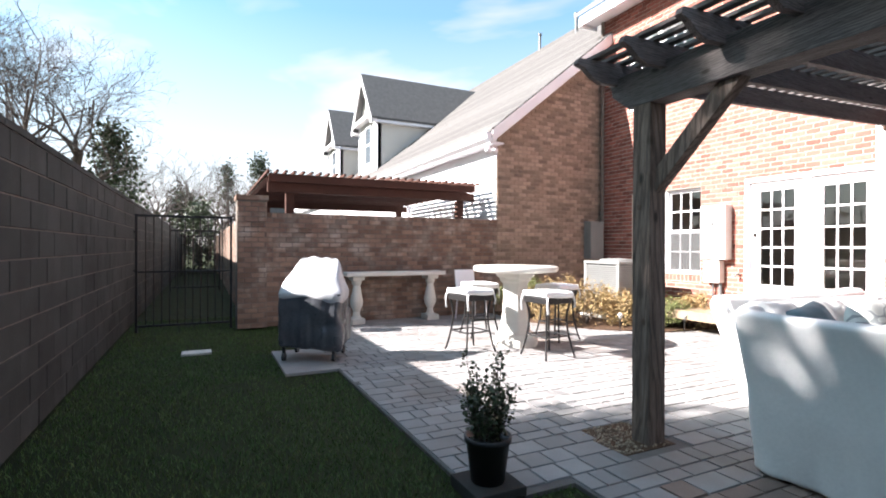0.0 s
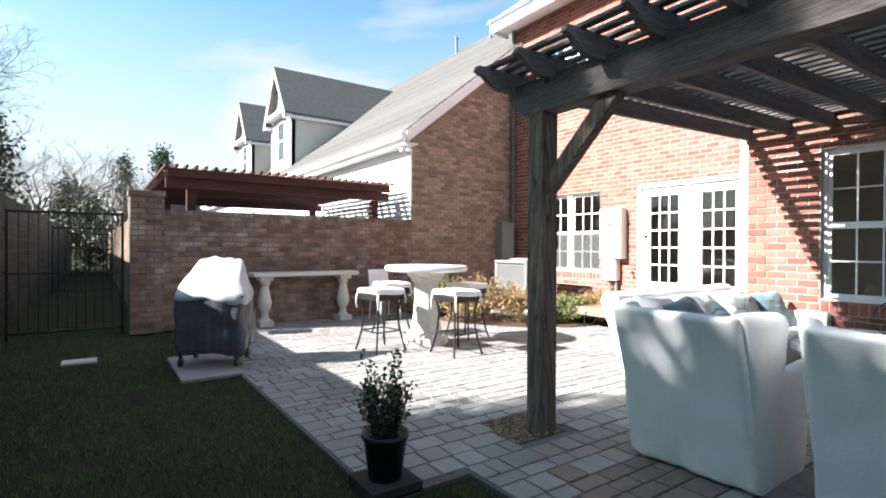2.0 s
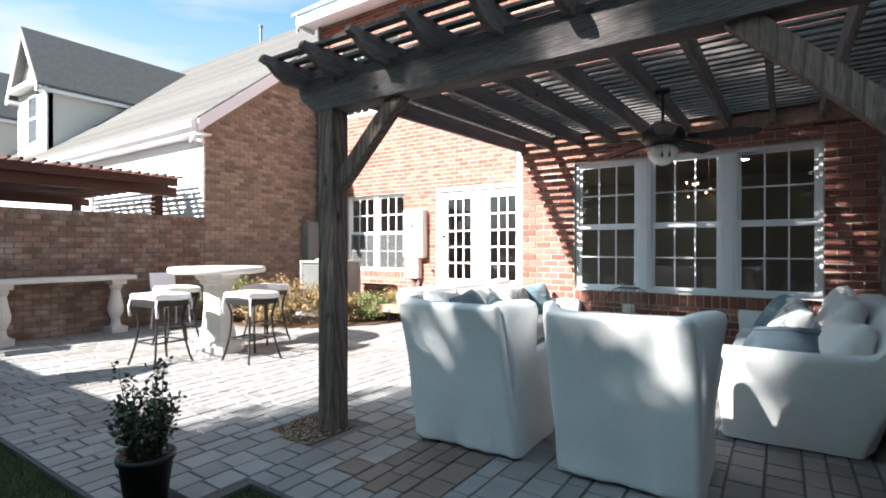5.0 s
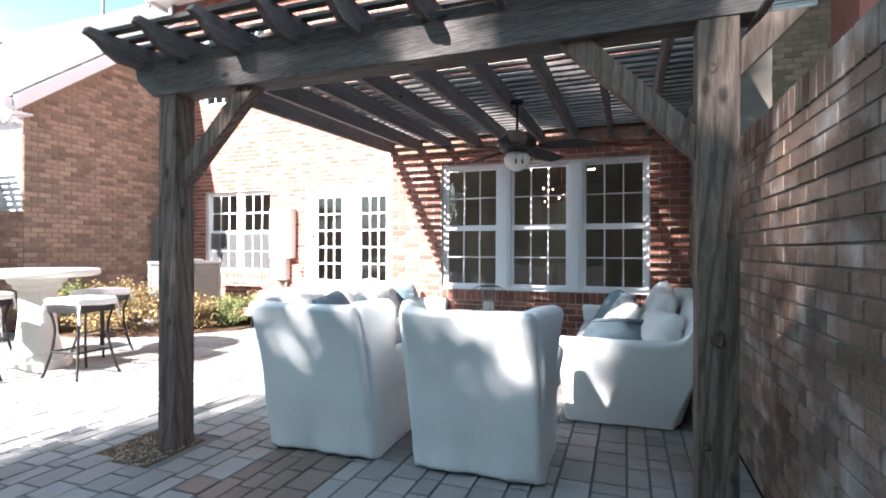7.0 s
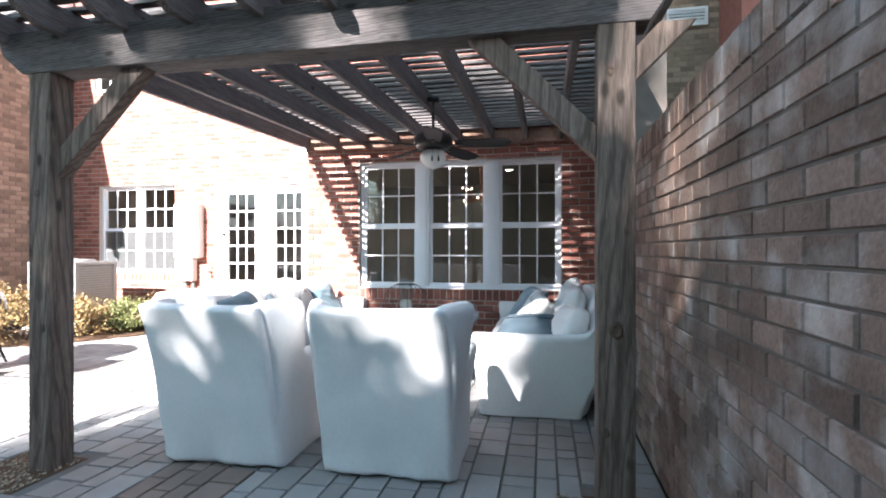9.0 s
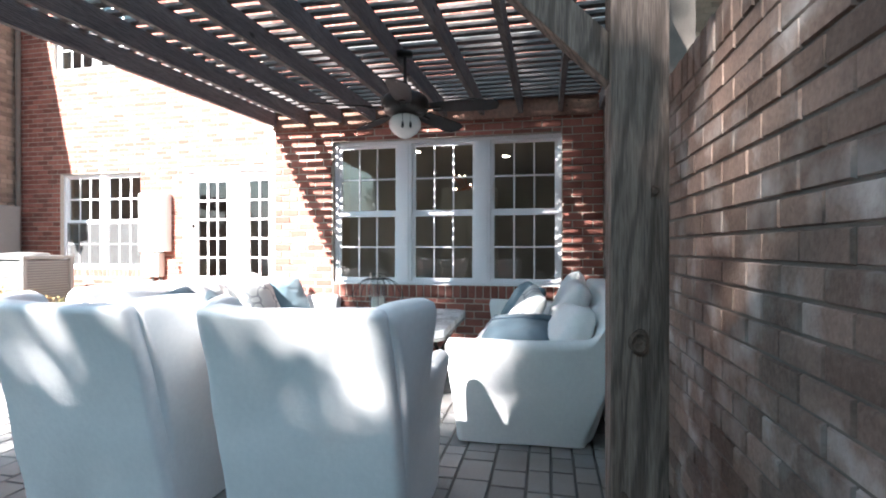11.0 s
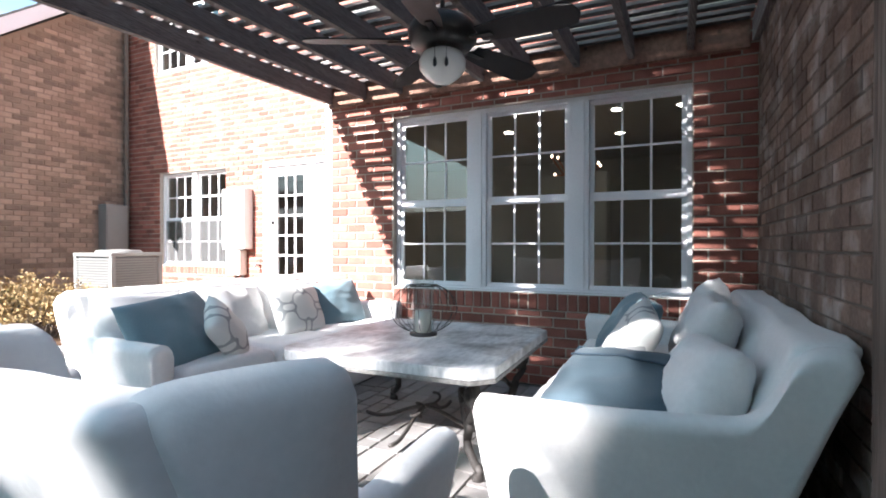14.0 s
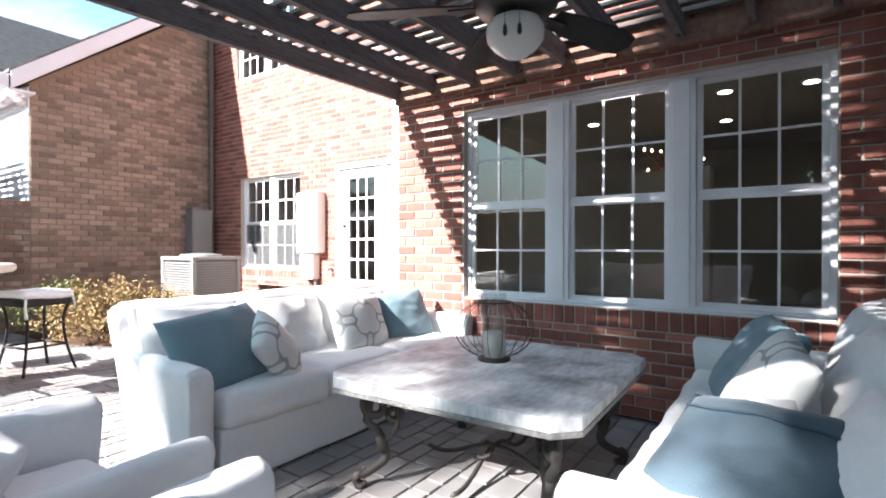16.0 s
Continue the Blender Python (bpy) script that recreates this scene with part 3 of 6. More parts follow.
masonry("wall_upper", facing_minus_x(HX, BAY_Y), BAY_Y + 1.3, 6.3, 0.25, RED_BRICK, MORTAR, [(-0.1, 4.2, -0.1, 3.42)], label="red brick upper wall above the bay")
# main eave, fascia and roof
house_roof = tagged(new("house_roof"), "dark shingled house roof with white eaves", "roof", kind="structure")
g = Geo()
g.box(7.42, 7.87, -2.0, 8.6, 6.28, 6.33)
part("soffit", g, WHITE, house_roof, "white painted soffit")
g = Geo()
g.box(7.38, 7.42, -2.0, 8.6, 6.2, 6.42).box(7.40, 7.9, 8.6, 8.64, 6.2, 6.42)
part("fascia", g, WHITE, house_roof, "white painted fascia board")
g = Geo()
g.prism([(7.34, 0, 6.42), (12.5, 0, 10.3), (12.5, 0, 10.4), (7.34, 0, 6.5)], (0, 10.75, 0), (0, -2.0, 0))
part("shingles", g, DARK_SHINGLE, house_roof)
g = Geo()
g.tube([(7.78, 8.3, 0.3), (7.78, 8.3, 6.25)], 0.04, 8)
solid("downspout", g, DARK_MORTAR, "brown downspout in the corner of the house", "downspout")
g = Geo()
g.box(6.27, 6.35, 2.608, 2.70, 0.0, 3.3)
solid("downspout", g, WHITE, "white square downspout at the corner of the bay", "downspout", bevel=0.01)


def sash_window(name, rect, x, units, label):
    """Double-hung units side by side in a wall that faces -x."""
    y0, y1, z0, z1 = rect
    win = tagged(new(name), label, "window", kind="structure")
    fx0, fx1 = x + 0.06, x + 0.15
    g, f = Geo(), 0.035
    g.box(fx0, fx1 - 0.004, y0, y1, z0 + 0.0125, z0 + f).box(fx0, fx1, y0, y1, z1 - f, z1).box(fx0, fx1, y0, y0 + f, z0 + f, z1 - f).box(fx0, fx1, y1 - f, y1, z0 + f, z1 - f)
    part("window_frame", g, WHITE, win, bevel=0.006)
    for (a0, a1), (b0, b1) in zip(units, units[1:]):
        g = Geo()
        g.box(fx0 - 0.012, fx1, a1, b0, z0 + f, z1 - f).box(fx0 - 0.024, fx0 - 0.012, a1 + 0.035, b0 - 0.035, z0 + f, z1 - f)
        part("mullion", g, WHITE, win, bevel=0.004)
    g = Geo()
    g.box(x + 0.012, fx1, y0 + 0.004, y1 - 0.004, z0 - 0.002, z0 + 0.012)
    part("window_sill", g, WHITE, win, bevel=0.008)
    mid = (z0 + z1) / 2 + 0.01
    MW = 0.008 if x == BX else 0.012
    for u0, u1 in units:
        a, b = max(u0, y0 + f), min(u1, y1 - f)
        for s0, s1, dx in ((z0 + f, mid - 0.022, 0.0), (mid - 0.022, z1 - f, 0.022)):
            g, e = Geo(), 0.036
            sx0, sx1 = fx0 + 0.02 + dx, fx0 + 0.05 + dx
            g.box(sx0, sx1, a, b, s0, s0 + e).box(sx0, sx1, a, b, s1 - e, s1).box(sx0, sx1, a, a + e, s0 + e, s1 - e).box(sx0, sx1, b - e, b, s0 + e, s1 - e)
            sash = part("sash", g, WHITE, win, bevel=0.004)
            g = Geo()
            g.box(sx0 + 0.012, sx0 + 0.016, a + e, b - e, s0 + e, s1 - e)
            pane = part("pane", g, GLASS, sash)
            pane.visible_shadow = False
            g = Geo()
            for i in (1, 2):
                yy = a + e + (b - a - 2 * e) * i / 3
                g.box(sx0 + 0.001, sx0 + 0.011, yy - MW, yy + MW, s0 + e, s1 - e)
            zz = (s0 + s1) / 2
            g.box(sx0 + 0.002, sx0 + 0.010, a + e, b - e, zz - MW, zz + MW)
            part("muntin", g, WHITE, sash)
            if dx == 0.0 and x == HX and z0 < 2:
                g = Geo()
                g.box(sx0 - 0.008, sx0 - 0.005, a + 0.02, b - 0.02, s0 + 0.02, s1 - 0.01)
                part("insect_screen", g, SCREEN, sash, "grey insect screen")
    return win


sash_window("window_1", WIN1, HX, [(5.95, 6.69), (6.79, 7.53)], "white double-hung twin window in sunlit red brick")
sash_window("window_2", WIN2, BX, [(-0.645, 0.095), (0.26, 0.97), (1.135, 1.88)], "white triple window with grids in shaded brick")
sash_window("window_3", WIN3, HX, [(6.1, 6.83), (6.93, 7.66)], "white upstairs twin window")


def french_door():
    y0, y1, z0, z1 = DOOR
    d = tagged(new("door_1"), "white double french door with glass lites", "door", kind="structure")
    g, x = Geo(), HX
    g.box(x - 0.01, x + 0.14, y0, y0 + 0.07, z0, z1).box(x - 0.01, x + 0.14, y1 - 0.07, y1, z0, z1).box(x - 0.01, x + 0.14, y0 + 0.07, y1 - 0.07, z1 - 0.07, z1).box(x, x + 0.14, y0 + 0.07, y1 - 0.07, z0, z0 + 0.03)
    mid = (y0 + y1) / 2
    g.box(x + 0.02, x + 0.12, mid - 0.04, mid + 0.04, z0 + 0.03, z1 - 0.07)
    part("door_frame", g, WHITE, d, bevel=0.006)
    g = Geo()
    g.box(x - 0.03, x + 0.2, y0 - 0.02, y1 + 0.02, z0 - 0.05, z0 - 0.004).box(x - 0.3, x - 0.012, y0 - 0.05, y1 - 0.02, 0, 0.16)
    part("threshold", g, STONE, d, "pale stone door step", bevel=0.008)
    for a, b in ((y0 + 0.07, mid - 0.04), (mid + 0.04, y1 - 0.07)):
        zb, zt = z0 + 0.03, z1 - 0.07
        ga, gb, gz0, gz1 = a + 0.155, b - 0.155, zb + 0.34, zt - 0.15
        g = Geo()
        g.box(x + 0.045, x + 0.09, a + 0.003, ga, zb + 0.01, zt - 0.003).box(x + 0.045, x + 0.09, gb, b - 0.003, zb + 0.01, zt - 0.003)
        g.box(x + 0.045, x + 0.09, ga, gb, zb + 0.01, gz0).box(x + 0.045, x + 0.09, ga, gb, gz1, zt - 0.003)
        leaf = part("door_leaf", g, WHITE, d)
        g = Geo()
        g.box(x + 0.065, x + 0.069, ga, gb, gz0, gz1)
        pane = part("pane", g, GLASS, leaf)
        pane.visible_shadow = False
        g = Geo()
        for i in (1, 2):
            yy = ga + (gb - ga) * i / 3
            g.box(x + 0.05, x + 0.064, yy - 0.012, yy + 0.012, gz0, gz1)
        for i in range(1, 5):
            zz = gz0 + (gz1 - gz0) * i / 5
            g.box(x + 0.051, x + 0.063, ga, gb, zz - 0.012, zz + 0.012)
        part("muntin", g, WHITE, leaf)
    g = Geo()
    yy = y1 - 0.07 - 0.075
    g.tube([(x + 0.045, yy, 1.36), (x - 0.01, yy, 1.36), (x - 0.015, yy - 0.1, 1.355)], 0.011, 8).lathe([(0.024, 0), (0.026, 0.05)], (x + 0.03, yy, 1.48), 12)
    part("door_handle", g, FAN_METAL, d, "brushed metal lever handle", smooth=True)


french_door()

# rooms: downlights, chandelier
for x, y in ((7.4, -0.5), (8.3, 0.1), (7.5, 1.2), (8.9, 1.6), (9.6, 0.2), (8.4, -0.6)):
    dl = thing("ceiling_downlight", "round warm recessed ceiling light", "lamp", "ceiling downlights", (x, y, 2.745))
    g = Geo()
    g.lathe([(0.075, -0.012), (0.085, -0.006), (0.085, 0.004)], sides=20)
    part("trim_ring", g, WHITE, dl)
    g = Geo()
    g.lathe([(0.06, -0.016), (0.06, -0.0125)], sides=20)
    part("diffuser", g, DOWNLIGHT, dl)
ch = thing("chandelier", "copper branching chandelier with small glowing bulbs", "lamp", at=(8.6, 0.62, 2.74))
g = Geo()
g.tube([(0, 0, 0), (0, 0, -0.6)], 0.008)
part("rod", g, COPPER, ch)
for i in range(10):
    w = i * 2 * math.pi / 10
    g = Geo()
    tip = (0.3 * math.cos(w), 0.3 * math.sin(w), -0.55 + 0.13 * math.sin(i * 2.3))
    g.tube([(0, 0, -0.6), (0.16 * math.cos(w), 0.16 * math.sin(w), -0.68), tip], 0.01, 6)
    arm = part("arm", g, COPPER, ch)
    g = Geo()
    g.lathe([(0.006, 0), (0.014, 0.012), (0.014, 0.026), (0.004, 0.04)], tip, 10)
    part("bulb", g, BULB, arm)
cab = thing("sideboard", "dim pale cabinet inside the room", "cabinet", at=(9.8, 0.9, 0.34))
g = Geo()
g.box(0, 0.5, -0.5, 0.5, 0.08, 1.9)
part("body", g, ROOM, cab, bevel=0.01)
for s in (-1, 1):
    g = Geo()
    g.box(-0.02, 0, min(s * 0.02, s * 0.48), max(s * 0.02, s * 0.48), 0.12, 1.86)
    part("cabinet_door", g, ROOM, cab, bevel=0.006)
g = Geo()
g.box(0.03, 0.5, -0.45, 0.45, 0, 0.08)
part("plinth", g, DARK_WOOD, cab)

# ---- pergola ----
pergola = thing("pergola", "weathered grey timber pergola fixed to the brick house", "pergola")
P1Y, P2Y = (2.275, 2.42), (-0.84, -0.68)
for a, b in (P1Y, P2Y):
    g = Geo()
    g.box(2.49, 2.64, a, b, -0.02, 2.25)
    part("post", g, WOOD_Z, pergola, bevel=0.008)
g = Geo()
g.prism([(2.482, 2.46, 2.24), (2.482, 2.60, 2.35), (2.482, 2.63, 2.475), (2.482, -1.0, 2.475), (2.482, -0.98, 2.36), (2.482, -0.9, 2.24)], (0.166, 0, 0))
part("beam", g, WOOD_Y, pergola, bevel=0.006)
for y, s in ((2.275, -1), (-0.68, 1), (-0.84, -1)):
    g = Geo()
    k = 0.47 if (y, s) != (-0.84, -1) else 0.13
    g.prism([(2.53, y, 2.25 - k - 0.13), (2.53, y, 2.25 - k + 0.02), (2.53, y + s * (k - 0.02), 2.25), (2.53, y + s * (k + 0.13), 2.25)], (0.085, 0, 0))
    part("brace", g, WOOD_Z, pergola, bevel=0.005)
for y, z, r in ((-0.757, 0.885, 0.034), (-0.735, 2.03, 0.02), (-0.80, 1.32, 0.014), (-0.715, 0.43, 0.018), (2.36, 1.56, 0.018), (2.32, 0.8, 0.02)):
    g = Geo()
    k, sides = 0, 18
    rings = [(1.0, 0.0), (0.96, 0.004), (0.86, 0.0015), (0.8, 0.0045), (0.55, 0.005), (0.5, 0.003), (0.2, 0.0045)]
    for q, out in rings:
        for j in range(sides):
            w = 2 * math.pi * j / sides
            e = 1 + 0.08 * math.sin(3 * w + z * 9)
            g.v.append((2.488 - out, y + r * q * e * math.cos(w) * 0.85, z + r * q * e * math.sin(w) * 1.15))
    for i in range(len(rings) - 1):
        g.f += [(i * sides + j, (i + 1) * sides + j, (i + 1) * sides + (j + 1) % sides, i * sides + (j + 1) % sides) for j in range(sides)]
    g.f.append(tuple(range((len(rings) - 1) * sides + sides - 1, (len(rings) - 1) * sides - 1, -1)))
    part("knot", g, KNOT, pergola, "brown knot in the timber", smooth=True)
RAFTERS = [2.57 - 0.4 * i for i in range(10)]
rise = 0.125 / 3.7


def rafter_mesh():
    g = Geo()
    z = lambda x, h: 2.425 + rise * (x - 2.5) + h
    side = [(2.33, 0, z(2.33, 0.0)), (6.19, 0, z(6.19, 0.0)), (6.19, 0, z(6.19, 0.15)), (2.14, 0, z(2.14, 0.15)), (2.12, 0, z(2.12, 0.11)), (2.19, 0, z(2.19, 0.085)), (2.25, 0, z(2.25, 0.035))]
    g.prism(side, (0, 0.045, 0))
    return mesh_of("rafter", g, WOOD, 0.004)


rafter = rafter_mesh()
for y in RAFTERS:
    ob = new("rafter", rafter)
    ob.parent = pergola
    ob.location = (0, y - 0.022, 0)
g = Geo()
g.box(-0.03, 0.03, -1.0, 2.72, 0, 0.024)
slat = mesh_of("slat", g, WOOD_Y, 0.003)
rs = random.Random(4)
for i in range(30):
    x = 2.27 + i * 0.134
    ob = new("slat", slat)
    ob.parent = pergola
    ob.matrix_local = pose(x, rs.uniform(-0.012, 0.012), 2.425 + rise * (x - 2.5) + 0.151, 0, -1.6 + rs.uniform(-1, 1), rs.uniform(-0.1, 0.1))
g = Geo()
g.box(6.19, 6.232, -1.0, 2.60, 2.51, 2.80)
part("ledger", g, RED_WOOD, pergola, "reddish-brown ledger board on the brick", bevel=0.004)

# ---- ceiling fan ----
fan = thing("ceiling_fan", "dark five-blade ceiling fan with opal glass light", "fan", at=(4.42, 0.50, 0.07))
g = Geo()
g.lathe([(0.02, 2.455), (0.055, 2.46), (0.06, 2.49)], sides=16)
part("canopy", g, FAN_METAL, fan, smooth=True)
g = Geo()
g.tube([(0, 0, 2.2), (0, 0, 2.46)], 0.012)
part("downrod", g, FAN_METAL, fan)
g = Geo()
g.lathe([(0.06, 2.035), (0.14, 2.05), (0.17, 2.085), (0.17, 2.14), (0.145, 2.175), (0.05, 2.225)], sides=28)
part("motor", g, FAN_METAL, fan, smooth=True)
for i in range(5):
    w = radians(48 + 72 * i)
    rot = Matrix.Rotation(w, 4, "Z")
    g = Geo()
    g.v = []
    out = [(0.2, -0.05), (0.32, -0.068), (0.58, -0.078), (0.66, -0.06), (0.685, 0.0), (0.66, 0.06), (0.58, 0.078), (0.32, 0.068), (0.2, 0.05)]
    g.prism([rot @ Vector((x, y, 2.075 - 0.03 * (x - 0.2) - y * 0.24)) for x, y in out], (0, 0, 0.008))
    blade = part("blade", g, BLADE, fan)
    g = Geo()
    g.bar(rot @ Vector((0.11, 0, 2.075)), rot @ Vector((0.27, 0, 2.066)), 0.035, 0.008)
    part("blade_iron", g, FAN_METAL, blade)
g = Geo()
g.lathe([(0.012, 1.872), (0.045, 1.882), (0.085, 1.91), (0.112, 1.945), (0.116, 1.985), (0.1, 2.02), (0.07, 2.035), (0.06, 2.045)], sides=28)
part("shade", g, OPAL, fan, "white opal glass light shade", smooth=True)
for w in (radians(188), radians(214)):
    g = Geo()
    px, py = 0.122 * math.cos(w), 0.122 * math.sin(w)
    g.tube([(0.6 * px, 0.6 * py, 2.05), (px, py, 2.02), (px, py, 1.965)], 0.002, 5)
    chain = part("pull_chain", g, FAN_METAL, fan)
    g = Geo()
    g.lathe([(0.004, -0.045), (0.0095, -0.035), (0.0075, -0.012), (0.003, 0)], (px, py, 1.965), 10)
    part("knob", g, BLACK, chain, smooth=True)

# ---- slipcovered seating ----


def curve_pts(points, n=6):
    """A smooth line through 2D points."""
    out = []
    for i in range(len(points) - 1):
        p0, p1, p2, p3 = points[max(i - 1, 0)], points[i], points[i + 1], points[min(i + 2, len(points) - 1)]
        for j in range(n):
            t = j / n
            out.append(tuple(0.5 * (2 * b + (c - a) * t + (2 * a - 5 * b + 4 * c - d) * t * t + (3 * b - a - 3 * c + d) * t ** 3) for a, b, c, d in zip(p0, p1, p2, p3)))
    return out + [points[-1]]


def padded_panel(low, top, thick, rows=14):
    """An upholstered panel in x and z, its middle at y = 0: from the low line up to the top line, with rolled edges."""
    g, n = Geo(), len(top)
    pts = [[(low[0][0] + (low[1][0] - low[0][0]) * i / (n - 1), low[0][1]) for i in range(n)], top]
    for side in (-1, 1):
        k = len(g.v)
        for i in range(n):
            for j in range(rows + 1):
                v = 1 - (1 - j / rows) ** 1.6
                x, z = (pts[0][i][c] * (1 - v) + pts[1][i][c] * v for c in (0, 1))
                far = min(i, n - 1 - i) / (n - 1) * 0.9
                d = min(far, (1 - v) * (pts[1][i][1] - 0.012))
                round_off = math.sqrt(max(0.0, 1 - (1 - min(1.0, d / 0.045)) ** 2))
                g.v.append((x, side * thick / 2 * round_off, z))
        for i in range(n - 1):
            for j in range(rows):
                q = (k + i * (rows + 1) + j, k + (i + 1) * (rows + 1) + j, k + (i + 1) * (rows + 1) + j + 1, k + i * (rows + 1) + j + 1)
                g.f.append(q if side < 0 else q[::-1])
    return g


def armchair(at, turn, label):
    """Back at local x = 0, front at x = 0.8, y from -0.36 to 0.36."""
    c = thing("slipcovered_armchair", label, "armchair", "armchairs round the low table", at, turn)

    def lean(p):
        k = max(0.0, p.z - 0.05)
        p.x -= 0.11 * k + 0.18 * k * k + 0.01 * math.sin(p.z * 5)
        p.y *= 1 - 0.05 * max(0.0, k - 0.1)
        hem = max(0.0, 0.4 - p.z) / 0.4
        p.x += hem * hem * (0.016 * math.sin(p.y * 17 + at[1] * 5) + 0.008 * math.sin(p.y * 41))
        p.z += 0.02 * (abs(p.y) / 0.4) ** 3 * (1 if p.z > 0.6 else 0)
        return p
    g = Geo()
    g.soft(0, 0.15, -0.372, 0.372, 0.012, 0.938, 0.035, 18, lean, 0.01, at[1])
    part("backrest", g, LINEN, c, smooth=True, weld=True)
    wing = curve_pts([(0.03, 0.9), (0.034, 0.945), (0.06, 0.965), (0.135, 0.968), (0.16, 0.945), (0.163, 0.86), (0.167, 0.76), (0.188, 0.68), (0.26, 0.638), (0.45, 0.636), (0.64, 0.645), (0.695, 0.638), (0.71, 0.61)], 4)
    for s in (-1, 1):
        g = padded_panel(((0.035, 0.012), (0.63, 0.012)), wing, 0.1)
        ob = part("armrest", g, LINEN, c, smooth=True, weld=True)
        for v in ob.data.vertices:
            k = max(0.0, v.co.z - 0.05)
            v.co.x -= (0.11 * k + 0.18 * k * k) * max(0.0, min(1.0, (0.2 - v.co.x) / 0.2))
            k = max(0.0, v.co.z - 0.35)
            v.co.y += s * (0.323 + k * (0.72 * (min(v.co.x, 0.06) + 0.25) - 0.06) + 0.008 * math.sin(v.co.x * 15) * max(0.0, 0.4 - v.co.z))
            v.co += noise.noise_vector(v.co * 4) * 0.006
    g = Geo()
    g.soft(0.08, 0.64, -0.275, 0.275, 0.30, 0.47, 0.055, 8, None, 0.01, 3)
    part("seat_cushion", g, LINEN, c, smooth=True, weld=True)
    g = Geo()
    g.soft(0.14, 0.625, -0.28, 0.28, 0.012, 0.31, 0.02, 6, None, 0.006, 5)
    part("skirt", g, LINEN, c, smooth=True, weld=True)
    return c


def sofa(at, turn, label, length=2.2, flare=(0.08, 0.08)):
    """Back along local y = 0, sitting towards -y; x from 0 to length."""
    c = thing("slipcovered_sofa", label, "sofa", "sofas round the low table", at, turn)

    def lean(p):
        p.y += 0.29 * (max(0.0, p.z) / 0.865) ** 1.15 - 0.17
        p.z += 0.003 * math.sin(p.x * 7)
        return p
    g = Geo()
    g.soft(0.02, length - 0.02, -0.17, 0.0, 0.012, 0.865, 0.04, 16, lean, 0.012, at[0])
    part("backrest", g, LINEN, c, smooth=True, weld=True)
    arm = curve_pts([(0.095, 0.80), (0.07, 0.85), (0.0, 0.855), (-0.05, 0.82), (-0.10, 0.72), (-0.16, 0.65), (-0.26, 0.63), (-0.5, 0.63), (-0.93, 0.638), (-0.985, 0.63), (-1.0, 0.6)], 4)
    for s, x0, out in ((-1, 0.055, flare[0]), (1, length - 0.055, flare[1])):
        ob = part("armrest", padded_panel(((-0.2, 0.012), (-0.955, 0.012)), arm, 0.12), LINEN, c, smooth=True, weld=True)
        for v in ob.data.vertices:
            v.co = (v.co.y, v.co.x, v.co.z)
            v.co.x += x0 + s * (out * max(0.0, v.co.z - 0.05) * (0.3 + 0.7 * max(0.0, min(1.0, -v.co.y / 0.9))) + 0.06 * max(0.0, -v.co.y))
            v.co += noise.noise_vector(v.co * 4) * 0.006
    g = Geo()
    g.soft(0.08, length - 0.08, -0.945, -0.24, 0.012, 0.30, 0.02, 10, None, 0.01, 7)
    part("skirt", g, LINEN, c, smooth=True, weld=True)
    w = (length - 0.15) / 3
    for i in range(3):
        g = Geo()
        g.soft(0.075 + i * w + 0.004, 0.075 + (i + 1) * w - 0.004, -0.98, -0.16, 0.29, 0.46, 0.06, 8, lambda p: (p.x, p.y, p.z + 0.02 * (p.z > 0.4)), 0.014, i)
        part("seat_cushion", g, LINEN, c, smooth=True, weld=True)
    return c


